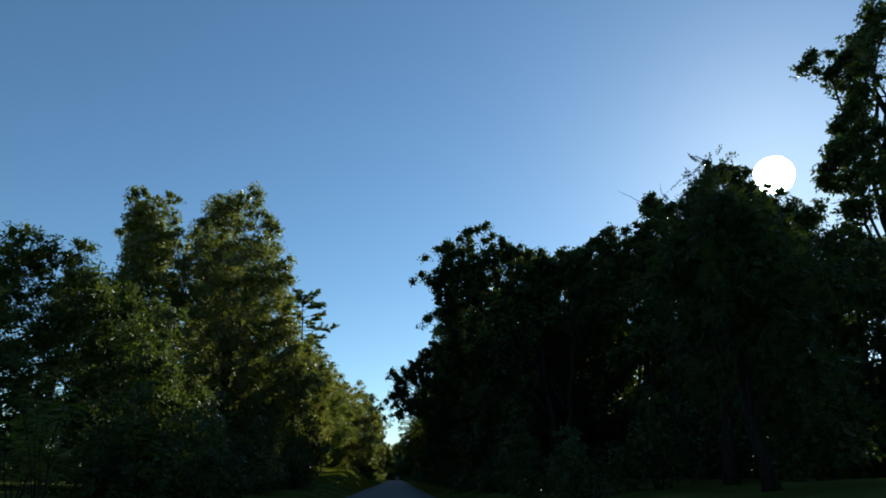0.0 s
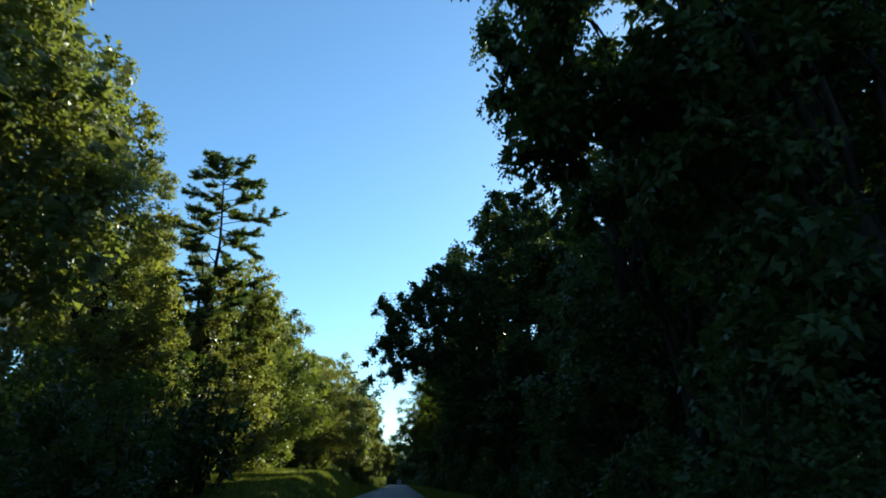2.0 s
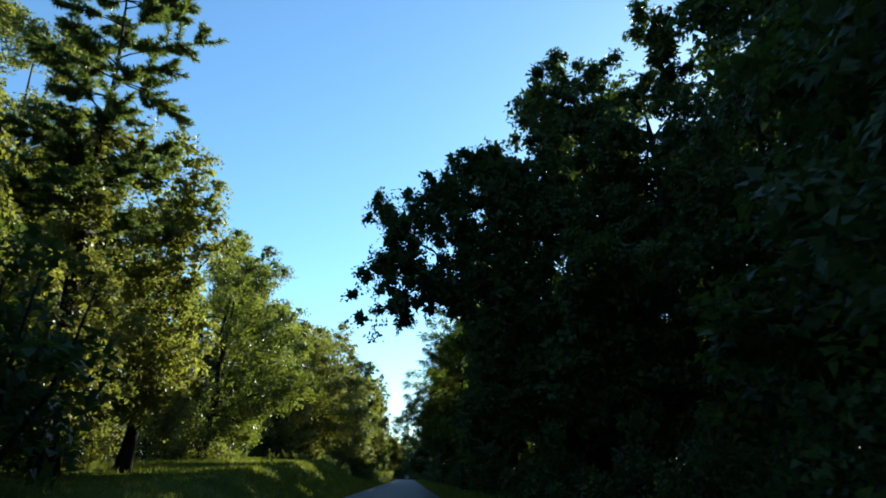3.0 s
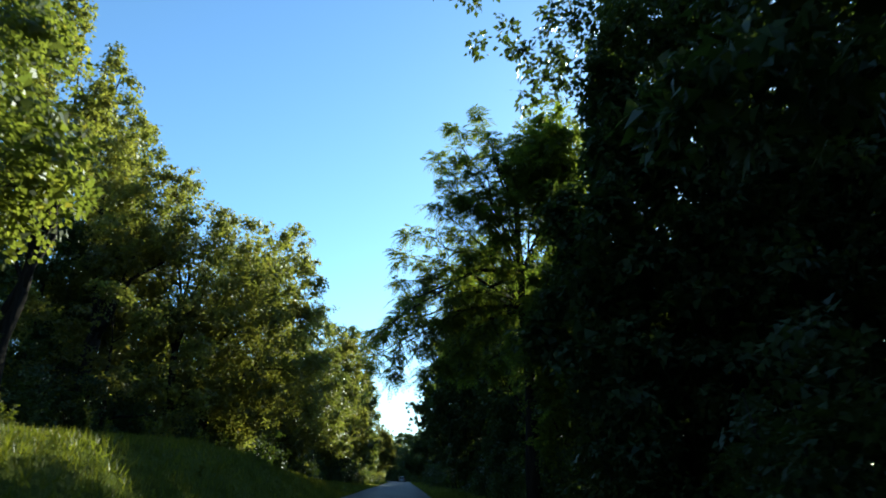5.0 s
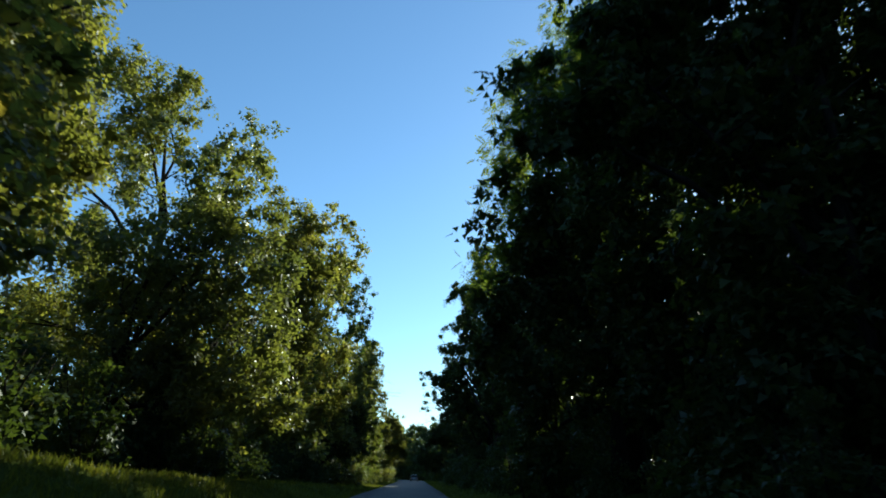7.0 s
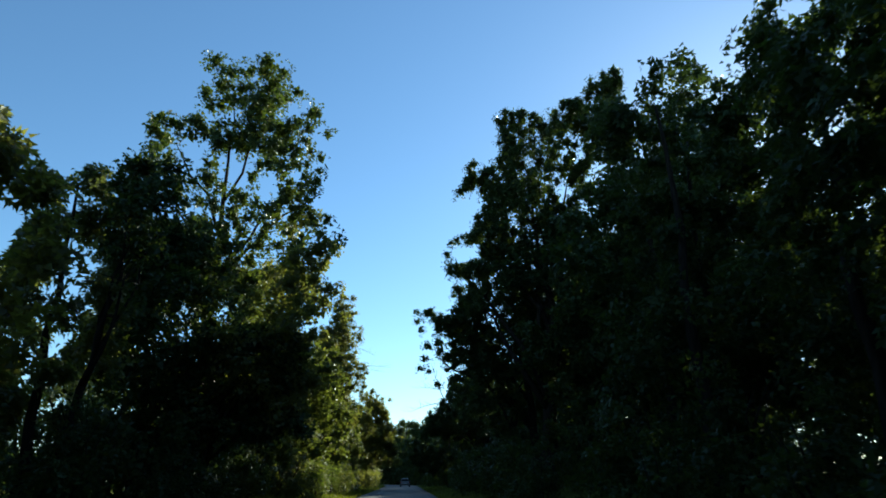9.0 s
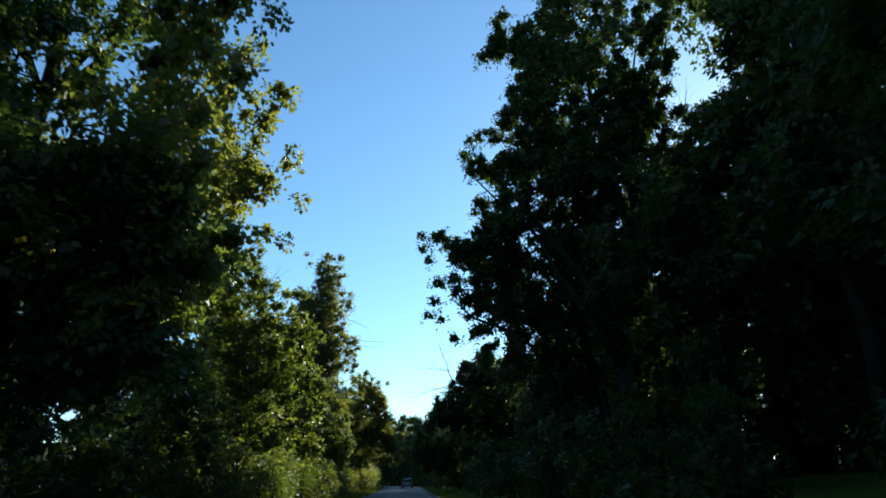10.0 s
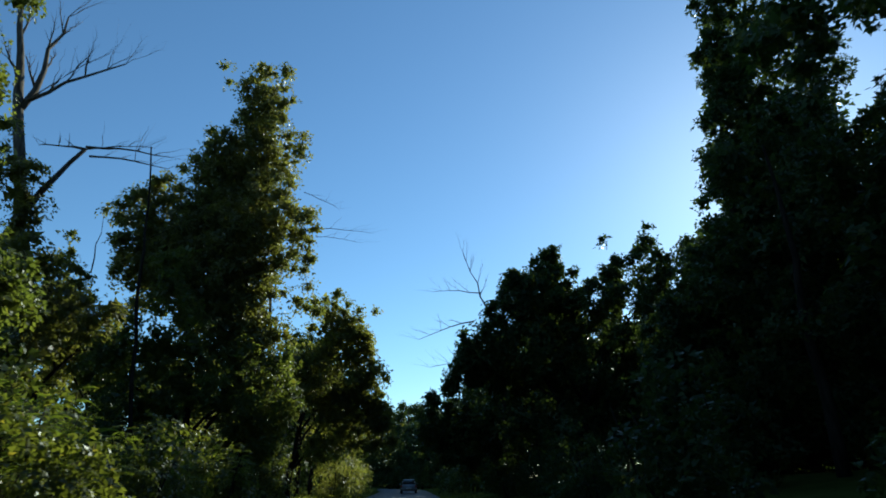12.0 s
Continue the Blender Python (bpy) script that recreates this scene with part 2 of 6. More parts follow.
def crown_leaves(rng, lobes, style, leaf, thick, far=True, least=8):
    """Leaf sprays over the outside of each bough of a crown. lobes: rows of x, y, z, radius."""
    quads, tris = [np.zeros((0, 3))], [np.zeros((0, 3))]
    for x, y, z, r in lobes:
        c = np.array((x, y, z))
        if style in "pf":
            n = max(5, int(30 * thick * r * r + 8 * r))
        else:
            n = max(least, int(18 * thick * r * r * (0.16 / leaf) + 7 * r))
        way = unit(rng.normal(size=(n, 3)) * (1, 1, 0.95) + (0, 0, 0.12))
        spread = {"d": (0.6, 0.42), "e": (0.5, 0.6), "s": (0.25, 0.9), "g": (0.4, 0.75), "p": (0.35, 0.75), "f": (0.35, 0.75)}[style]
        rad = r * (spread[0] + spread[1] * rng.random(n) ** 0.8) * (1 + 0.18 * np.sin(way[:, 0] * 5 + x) * np.cos(way[:, 2] * 4 + y))
        hub = c + way * rad[:, None] * (1, 1, 0.92)
        if style in "pf":
            k = 13
            stem = unit(way * 0.8 + rng.normal(size=(n, 3)) * 0.5 + (0, 0, -0.25))
            flat = unit(np.cross(stem, rng.normal(size=(n, 3))) + (0, 0, 0.8))
            across = unit(np.cross(stem, flat))
            reach = rng.uniform(0.4, 0.7, n)
            for i in range(k):
                u = 0.12 + 0.88 * (i // 2 + 1) / (k // 2 + 1)
                s = 1.0 if i % 2 else -1.0
                p = hub + stem * (reach * u)[:, None] + np.array((0, 0, -0.25)) * (reach * u * u)[:, None]
                tip = stem if i == k - 1 else unit(across * s + stem * 0.35 + (0, 0, -0.25))
                length = rng.uniform(0.11, 0.17, n)
                quads.append(leaf_quads(p, tip, flat + rng.normal(size=(n, 3)) * 0.3, length, length * 0.42, length * 0.05))
        else:
            k = 15
            n = max(4, int(n * 0.62))
            way, hub = way[:n], hub[:n]
            facing = unit(way * 0.5 + rng.normal(size=(n, 3)) * 0.45 + (0, 0, 0.55))
            a = unit(np.cross(facing, rng.normal(size=(n, 3))))
            a, b, facing = np.repeat(a, k, 0), np.repeat(np.cross(facing, a), k, 0), np.repeat(facing, k, 0)
            turn = rng.uniform(0, 2 * math.pi, (n * k, 1))
            side = a * np.cos(turn) + b * np.sin(turn)
            reach = np.sqrt(rng.random((n * k, 1))) * 1.8 * leaf
            p = np.repeat(hub, k, 0) + side * reach + facing * rng.normal(size=(n * k, 1)) * 0.25 * leaf + (0, 0, -1) * reach * 0.3
            axis = unit(side + rng.normal(size=(n * k, 3)) * 0.35 + (0, 0, -0.3))
            face = unit(facing + rng.normal(size=(n * k, 3)) * 0.35)
            length = leaf * rng.uniform(0.7, 1.2, n * k) * (1.15 if far else 1.0)
            if style == "d" and far:
                tris.append(leaf_tris(p, axis, face, length, length * rng.uniform(0.6, 0.95, n * k)))
            else:
                quads.append(leaf_quads(p, axis, face, length, length * rng.uniform(0.55, 0.85, n * k), length * rng.uniform(-0.05, 0.14, n * k)))
    return np.concatenate(quads), np.concatenate(tris)


def clumps(rng, lobes, bridge=True):
    """Breaks boughs up into the smaller clumps of foliage of which they consist, and bridges the gaps between neighbours."""
    made = []
    for i, (x, y, z, r) in enumerate(lobes):
        small = min(0.85, max(0.42, 0.42 * r))
        n = max(1, int(1.35 * (r / small) ** 2)) if r > 0.5 else 1
        if n == 1:
            made.append((x, y, z, r))
        else:
            way = unit(rng.normal(size=(n, 3)))
            far = (r - 0.75 * small) * rng.uniform(0.35, 1.0, n) ** 0.6
            size = small * rng.uniform(0.75, 1.2, n)
            for w, f, q in zip(way, far, size):
                made.append((x + w[0] * f, y + w[1] * f, z + w[2] * f * 0.95, q))
        for a, b, c, q in lobes[:i] if bridge else ():
            d = math.dist((x, y, z), (a, b, c))
            if 0.8 * max(r, q) < d < 1.5 * (r + q) and min(r, q) > 0.45:
                made.append(((x + a) / 2, (y + b) / 2, (z + c) / 2, min(0.85, 0.75 * min(r, q))))
    return made


def crown_cores(rng, lobes, size):
    """The dense inner foliage of far boughs: torn, uneven clumps behind the outer leaves."""
    vs = []
    for x, y, z, r in lobes:
        push = rng.uniform(0.35, 1.0, len(BALL_V)) * r * size
        vs.append((BALL_V * push[:, None] * (1, 1, 0.9) + (x, y, z))[BALL_F].reshape(-1, 3))
    return np.concatenate(vs)


def inner_leaves(rng, lobes, size, k=30, most=0.32):
    """The inner foliage of near boughs: broad overlapping leaf fans, turned every way."""
    l = np.array(lobes)
    low = l[:, 2] < 4.0
    l = np.repeat(l, np.where(low, 2 * k, k), 0)
    r, cap = l[:, 3:4], np.where(l[:, 2] < 4.0, 0.7, 1.0) * most
    way = unit(rng.normal(size=(len(l), 3)))
    p = l[:, :3] + way * r * size * rng.uniform(0.2, 0.85, (len(l), 1))
    length = np.minimum(0.6 * r[:, 0], cap) * rng.uniform(0.8, 1.2, len(l))
    return leaf_tris(p, unit(rng.normal(size=(len(l), 3))), unit(rng.normal(size=(len(l), 3))), length, length * 0.95)


def foliage_object(name, leaves, cores, material, parent):
    """One mesh of leaves (four-cornered ones, three-cornered ones) and of the inner foliage behind them."""
    quads, tris = leaves
    if cores is not None:
        tris = np.concatenate([tris, cores])
    nq, nt = len(quads) // 4, len(tris) // 3
    verts = np.concatenate([quads, tris])
    loops = np.arange(nq * 4 + nt * 3)
    total = np.concatenate([np.full(nq, 4), np.full(nt, 3)]).astype(np.int32)
    me = bpy.data.meshes.new(name)
    me.vertices.add(len(verts))
    me.vertices.foreach_set("co", verts.astype(np.float32).ravel())
    me.loops.add(len(loops))
    me.loops.foreach_set("vertex_index", loops.astype(np.int32))
    me.polygons.add(len(total))
    me.polygons.foreach_set("loop_start", np.concatenate([[0], np.cumsum(total)[:-1]]).astype(np.int32))
    me.polygons.foreach_set("use_smooth", np.zeros(len(total), dtype=bool))
    me.materials.append(material)
    me.update(calc_edges=True)
    ob = new(name, me)
    ob.parent = parent
    return ob


def tube(bm, points, radii, sides=7):
    """A tapered, slightly knobbly stem along points."""
    rings = []
    for i, (p, r) in enumerate(zip(points, radii)):
        way = (points[min(i + 1, len(points) - 1)] - points[max(i - 1, 0)]).normalized()
        a = way.orthogonal().normalized()
        b = way.cross(a)
        rings.append([bm.verts.new(p + (a * math.cos(q) + b * math.sin(q)) * r * (1 + 0.12 * math.sin(3 * q + i)))
                      for q in (2 * math.pi * k / sides for k in range(sides))])
    for one, two in zip(rings, rings[1:]):
        for k in range(sides):
            bm.faces.new((one[k], one[(k + 1) % sides], two[(k + 1) % sides], two[k]))
    bm.faces.new(rings[-1])
    bm.faces.new(rings[0][::-1])


def bent(rnd, a, b, n, sway, sag=0.0):
    a, b = Vector(a), Vector(b)
    d = (b - a).length
    return [a.lerp(b, u) + Vector((rnd.uniform(-1, 1), rnd.uniform(-1, 1), 0.3 * rnd.uniform(-1, 1))) * sway * d * (1 if 0 < u < 1 else 0)
            + Vector((0, 0, sag * d * math.sin(math.pi * u))) for u in (i / n for i in range(n + 1))]


def tree(name, label, x, y, boughs, leaves="maple", style="d", leaf=0.17, thick=1.0, seed=0, limbs=7, fine=False):
    """A tree at x, y. boughs: rows of offset to the right of the trunk, height, radius: the foliage clumps of its crown."""
    rnd, rng = random.Random(seed), np.random.default_rng(seed)
    if x > 0 and (style in "eg" or thick > 0.8 and style == "d"):
        leaf, fine = leaf * 0.78, style != "d"
    if x < 0 and style == "d":
        leaf, fine = leaf * 0.92, x > -16
    base = Vector((x, y, land(x, y) - 0.1))
    top = tagged(new(name), label, "tree", group="roadside trees")
    top.location = base
    lobes, inner = [], []
    out = 1 if x > 0 else -1
    for dx, z, r in boughs:
        if style in "pf":
            r *= 1.2
        lobes.append((dx, rnd.uniform(-0.45, 0.45) * r - 0.5, z - base.z, r))
        if r > (0.6 if x > 0 else 1.0) and style not in "fg":
            deep = r * rnd.uniform(0.9, 1.4)
            lobes.append((dx + out * (0.2 if x > 0 else 0.6) * deep, deep, z - base.z - 0.25 * r, r * (0.9 if x > 0 else 0.85)))
        if r > 1.0 and style == "d" and x > 0:
            deep = r * 1.2 + rnd.uniform(1.5, 3.0)
            inner.append((dx + out * 0.4 * deep, deep, z - base.z - 0.3 * r - 0.1 * deep, r))
    if style in "degpf":
        lobes = clumps(rng, lobes, style != "g")
    quads = crown_leaves(rng, lobes, style, leaf, thick, not fine)
    if inner:
        inner = clumps(rng, inner)
        more = crown_leaves(rng, inner, style, min(0.22, leaf * 1.4), thick * 0.4)
        quads = [np.concatenate(pair) for pair in zip(quads, more)]
        lobes = lobes + inner
    size, fans = {"d": (0.72, 38), "e": (0.66, 38), "g": (0.64, 24), "p": (0.6, 24), "f": (0.55, 4), "s": (0, 0)}[style]
    if x < 0:
        size, fans = size * 0.8, fans // (3 if 50 < y < 165 else 2)
    cores = inner_leaves(rng, [l for l in lobes if l[3] > (0.5 if style in "pf" else 0.33)], size, fans) if fans else None
    foliage_object("crown", quads, cores, LEAF[leaves], top)
    crest = max(boughs, key=lambda b: b[1])
    height = crest[1] - base.z
    g = 0.016 * height + 0.05
    reach = limbs < 4
    lean = 0.0 if reach else max(-0.1 * height, min(0.1 * height, crest[0] * 0.85))
    axis = bent(rnd, (0, 0.9, 0), (lean, 1.2, height * (0.96 if reach else 0.88 if abs(crest[0]) < 0.2 * height else 0.72)), 9, 0.012)
    bm = bmesh.new()
    tube(bm, axis, [g * (1.35 if i == 0 else 1) * (1 - 0.104 * i) for i in range(10)], 9)
    part("trunk", bm, BARK, top)
    big = sorted((b for b in boughs if b[2] > (0.45 if style != "d" else 0.8) or style == "s"), key=lambda b: -b[2])
    chosen = big[:limbs // 2] + rnd.sample(big, min(len(big), limbs - limbs // 2)) if big else []
    for dx, z, r in chosen:
        h = z - base.z
        k = min(8, max(2, int(9 * max(0.25, (0.62 if x > 0 or style != "e" else 0.85) * h / height))))
        k = 8 if reach else k
        start = axis[k]
        end = Vector((dx, 0.5 + rnd.uniform(-0.3, 0.5), max(h, start.z * 0.6)))
        pts = bent(rnd, start, end, 5, 0.05, 0.06)
        bm = bmesh.new()
        r0 = g * (1 - 0.088 * k) * (0.3 if style == "s" else 0.55)
        tube(bm, pts, [r0 * (1 - 0.16 * i) for i in range(6)], 6)
        for i in (2, 3, 4):
            way = Vector((rnd.uniform(-1, 1), rnd.uniform(-1, 1), rnd.uniform(-0.1, 0.9))).normalized() * r * 0.9
            tube(bm, bent(rnd, pts[i], pts[i] + way, 3, 0.08), [r0 * 0.4, r0 * 0.3, r0 * 0.2, r0 * 0.08], 5)
        part("limb", bm, BARK, top)
    return top


def walnut(x, y, height, limbs, seed):
    """A walnut whose drooping limbs bear long feathery leaves. limbs: where on the trunk each starts, and its end."""
    rnd, rng = random.Random(seed), np.random.default_rng(seed)
    top = tagged(new("walnut_tree"), "walnut with backlit feathery leaves over the road", "tree", group="roadside trees")
    top.location = base = Vector((x, y, land(x, y) - 0.1))
    axis = bent(rnd, (0, 0, 0), (-0.4, -0.4, height), 10, 0.012)
    bm = bmesh.new()
    tube(bm, axis, [0.26 * (1.3 if i == 0 else 1) * (1 - 0.085 * i) for i in range(11)], 9)
    part("trunk", bm, BARK, top)
    stems = []
    for u, a, b, c in limbs:
        start, end = axis[int(10 * u)], Vector((a, b, c)) - base
        pts = bent(rnd, start, end, 7, 0.03, 0.1)
        d = (end - start).length
        bm = bmesh.new()
        r0 = 0.011 * d
        tube(bm, pts, [r0 * (1 - 0.12 * k) for k in range(8)], 6)
        for k in (3, 4, 4, 5, 5, 6, 6, 7, 7, 7):
            for _ in range(1 if k < 5 else 2):
                way = ((pts[k] - pts[k - 1]).normalized() * 0.7 + Vector((rnd.uniform(-1, 1), rnd.uniform(-1, 1), rnd.uniform(-0.45, 0.5)))).normalized()
                reach = rnd.uniform(0.3, 0.75) * (1.25 if k < 6 else 0.8)
                twig = bent(rnd, pts[k], pts[k] + way * reach, 3, 0.06, 0.05)
                tube(bm, twig, [0.014, 0.011, 0.008, 0.004], 5)
                for _ in range(8):
                    v = rnd.uniform(0.25, 1.0) * 2.99
                    p = twig[int(v)].lerp(twig[int(v) + 1], v % 1)
                    out = (way * 0.5 + Vector((rnd.uniform(-1, 1), rnd.uniform(-1, 1), rnd.uniform(-0.7, 0.35)))).normalized()
                    stems.append((*p, *out))
        part("limb", bm, BARK, top)
    stems = np.array(stems)
    n, k = len(stems), 15
    hub, stem = stems[:, :3], stems[:, 3:]
    flat = unit(np.cross(stem, np.cross((0, 0, 1.0), stem)) + rng.normal(size=(n, 3)) * 0.35)
    across = unit(np.cross(stem, flat))
    reach = rng.uniform(0.34, 0.58, n)
    quads = []
    for i in range(k):
        u = 0.16 + 0.84 * (i // 2 + 1) / (k // 2 + 1)
        side = 1.0 if i % 2 else -1.0
        p = hub + stem * (reach * u)[:, None] + np.array((0, 0, -0.42)) * (reach * u * u)[:, None]
        tip = unit(stem + (0, 0, -0.7)) if i == k - 1 else unit(across * side + stem * 0.45 + (0, 0, -0.3) + rng.normal(size=(n, 3)) * 0.12)
        length = rng.uniform(0.085, 0.125, n) * (0.75 + 0.5 * math.sin(math.pi * min(1.0, u)))
        quads.append(leaf_quads(p, tip, flat + rng.normal(size=(n, 3)) * 0.25, length, length * 0.36, length * 0.04))
    foliage_object("crown", (np.concatenate(quads), np.zeros((0, 3))), None, LEAF["walnut"], top)
    return top


# ---- the trees along the road, from its near end ----
# the shade over this tree is put into its darker leaf colour
tree("box_elder_tree", "yellow-green box elder beside the road, leaves darkened for shade", -14.3, 33.0, [
    (-5.3, 12.6, 1.50), (-2.9, 12.4, 1.20), (-6.8, 11.6, 1.78), (-1.4, 10.5, 1.30), (0.7, 9.7, 1.20), (2.6, 9.1, 0.95), (-2.8, 9.0, 1.70),
    (-5.1, 7.8, 2.28), (0.4, 6.7, 2.28), (2.6, 6.8, 1.72), (-2.5, 5.0, 2.51), (0.4, 3.4, 2.20), (-3.9, 2.9, 2.17), (2.8, 4.0, 1.67),
    (5.4, 3.0, 1.38)], "dull", "d", 0.16, 1.10, 100)
tree("poplar_tree", "tall twin-topped dark poplar behind the scrub", -18.3, 46.0, [
    (-1.9, 21.3, 1.10), (-2.1, 19.4, 1.30), (-0.4, 18.9, 1.37), (0.7, 21.1, 0.81), (1.0, 18.6, 1.08), (-1.1, 16.8, 1.95), (-2.1, 14.7, 2.08),
    (1.2, 15.1, 1.75), (-0.5, 11.8, 2.37), (-3.7, 13.2, 2.05), (1.4, 10.4, 2.35), (-0.8, 8.4, 2.63), (2.9, 7.1, 2.62), (-3.0, 9.7, 2.32),
    (2.3, 16.3, 0.99), (2.3, 13.7, 1.39), (-1.2, 20.1, 1.09), (-0.2, 17.4, 1.60)], "poplar", "d", 0.16, 1.00, 101)
tree("poplar_tree", "tall upright poplar with sunlit edge foliage", -13.0, 45.5, [
    (1.7, 21.7, 0.89), (-0.8, 21.1, 1.10), (0.5, 20.9, 1.10), (2.4, 19.7, 0.91), (-1.6, 19.2, 1.26), (3.3, 18.4, 1.19), (0.9, 18.1, 1.79),
    (4.0, 16.3, 1.13), (-1.4, 16.5, 1.58), (2.2, 15.5, 2.10), (4.4, 14.4, 1.33), (0.1, 13.6, 2.06), (5.1, 12.2, 1.13), (3.6, 11.8, 2.04),
    (1.4, 10.8, 2.02), (6.0, 10.1, 1.21), (4.6, 9.1, 2.00), (2.8, 7.7, 1.97), (6.8, 7.8, 1.32), (5.8, 6.2, 1.62), (4.0, 5.2, 1.92),
    (1.4, 5.8, 1.93), (4.5, 3.4, 1.58), (-1.8, 14.6, 1.73), (-1.7, 11.7, 1.96), (-0.3, 9.0, 1.98)], "poplar", "d", 0.17, 0.95, 102)
tree("maple_tree", "tall maple with airy sunlit yellow-green foliage", -14.1, 64.0, [
    (-1.4, 23.9, 0.82), (-1.5, 22.4, 0.97), (0.2, 20.6, 0.89), (0.6, 19.5, 0.79), (-1.7, 19.8, 1.26), (-0.1, 17.7, 1.39), (-2.2, 17.3, 1.54),
    (1.4, 17.8, 0.43), (-3.9, 23.5, 1.62), (-4.6, 19.0, 2.49), (-6.8, 23.7, 2.92), (-5.7, 27.8, 1.69), (-4.7, 14.0, 2.66), (-1.2, 11.9, 1.74),
    (-2.9, 9.2, 2.25), (0.0, 8.0, 1.68), (-2.9, 5.3, 2.16), (0.2, 5.3, 1.63), (1.2, 14.7, 1.35), (2.1, 12.5, 1.18), (2.7, 10.4, 1.30),
    (2.1, 8.6, 1.41), (3.2, 6.9, 1.39), (2.1, 5.3, 1.36)], "maple", "d", 0.16, 1.20, 103, fine=True)
tree("maple_tree", "broad green maple behind a thin pine", -21.0, 82.0, [
    (-0.4, 26.7, 1.38), (1.5, 25.3, 1.16), (-2.5, 27.1, 1.59), (-4.5, 29.0, 1.18), (-3.5, 22.0, 1.93), (-5.1, 20.6, 2.30), (-0.1, 20.7, 1.92),
    (2.2, 20.8, 1.52), (-3.9, 16.4, 2.69), (0.2, 16.5, 2.32), (2.8, 14.5, 1.83), (-1.1, 12.1, 2.61), (2.5, 9.9, 2.21), (-2.1, 8.0, 2.88),
    (1.7, 6.3, 2.49), (4.9, 6.3, 1.79)], "maple", "d", 0.17, 1.50, 104)
tree("maple_tree", "round green maple at the edge of the lawn", -10.5, 74.0, [
    (-1.0, 14.3, 0.95), (0.5, 13.8, 0.83), (1.3, 12.7, 0.59), (0.6, 11.9, 1.22), (-0.9, 12.1, 1.22), (1.3, 10.6, 0.92), (-0.1, 9.8, 1.43),
    (-1.2, 8.3, 1.40), (1.7, 8.9, 1.13), (0.8, 7.0, 1.38), (2.5, 6.5, 1.10), (0.5, 4.7, 1.34), (2.3, 4.3, 1.22), (1.9, 3.0, 0.76),
    (-2.2, 5.3, 1.56), (-3.9, 6.4, 1.58), (-0.8, 3.8, 1.21),
    (0.8, 15.2, 0.70), (1.8, 14.5, 0.70), (2.4, 13.3, 0.72), (2.3, 12.0, 0.90), (2.7, 10.6, 0.92)], "maple", "d", 0.17, 1.00, 105)
tree("vine_covered_tree", "slim trunk wrapped in hanging green vines", -10.9, 69.4, [
    (0.1, 12.9, 0.91), (1.3, 12.3, 0.77), (1.7, 12.9, 0.50), (-0.2, 11.1, 1.02), (1.0, 10.0, 1.01), (-0.4, 8.9, 1.00), (1.1, 7.6, 0.99),
    (2.1, 5.8, 0.84), (0.6, 5.8, 0.96), (-1.6, 15.3, 0.79), (-1.6, 17.0, 0.63), (2.1, 13.5, 0.31), (1.9, 3.8, 0.99), (0.7, 3.6, 0.99)], "ivy", "d", 0.16, 1.00, 106)
tree("oak_tree", "rounded green oak at the back of the lawn", -13.0, 92.0, [
    (1.0, 17.6, 0.82), (0.1, 16.3, 1.22), (2.2, 15.5, 1.02), (3.3, 16.2, 0.82), (4.3, 14.7, 0.93), (0.5, 13.4, 1.99), (3.3, 13.0, 1.80),
    (5.2, 11.8, 1.11), (2.4, 10.2, 1.95), (5.6, 9.4, 1.56), (1.3, 7.1, 2.09), (4.3, 6.7, 1.90), (3.1, 4.2, 1.49), (6.5, 7.1, 1.53),
    (0.9, 4.1, 1.41)], "linden", "d", 0.18, 1.00, 107)
tree("maple_tree", "low maple under a broad oak on the bank", -14.5, 113.0, [
    (-4.2, 9.8, 1.10), (-1.8, 8.0, 1.00), (-0.4, 10.4, 1.00), (1.8, 9.0, 1.05), (3.8, 9.8, 0.80), (4.9, 7.2, 0.90), (-3.2, 5.6, 1.20),
    (0.4, 6.0, 1.20), (2.8, 5.6, 1.00), (5.2, 4.6, 0.80), (-5.4, 7.0, 1.20), (3.9, 3.9, 0.80)], "maple", "e", 0.17, 0.90, 164)
tree("oak_tree", "broad sunlit oak on top of the grassy bank", -14.0, 120.0, [
    (0.2, 19.1, 0.95), (-1.1, 19.1, 1.14), (2.5, 17.1, 1.24), (4.3, 17.0, 0.83), (6.3, 15.9, 0.86), (7.7, 14.3, 0.85), (8.7, 13.2, 0.81),
    (5.4, 13.9, 1.84), (2.1, 14.2, 2.20), (8.7, 11.3, 1.19), (6.8, 10.9, 1.79), (4.0, 10.5, 2.14), (1.2, 10.8, 2.13), (9.1, 8.1, 1.51),
    (6.4, 7.3, 1.74), (3.8, 6.3, 1.72), (1.4, 6.6, 1.71), (8.7, 5.3, 1.54), (5.4, 4.3, 1.35), (-2.1, 15.6, 2.21)], "maple", "d", 0.18, 1.40, 108)
tree("oak_tree", "wide green oak on the grassy bank", -18.0, 121.0, [
    (2.0, 10.9, 2.18), (2.5, 6.0, 2.09), (0.2, 24.3, 0.93), (0.9, 22.5, 0.80), (-0.8, 23.1, 1.52), (-1.5, 20.4, 2.34), (-5.2, 19.9, 2.32),
    (-5.9, 14.9, 2.97), (-2.3, 15.0, 2.61), (-4.9, 10.0, 2.50), (-1.6, 9.4, 2.50), (-0.2, 17.1, 2.28), (-0.8, 12.4, 2.20), (-3.2, 12.3, 2.19),
    (-2.9, 7.2, 2.10), (0.6, 6.6, 2.10), (2.9, 14.4, 1.87), (3.2, 10.2, 1.81), (-9.1, 29.3, 2.07), (-11.0, 32.2, 1.69)], "maple", "d", 0.18, 1.40, 109)
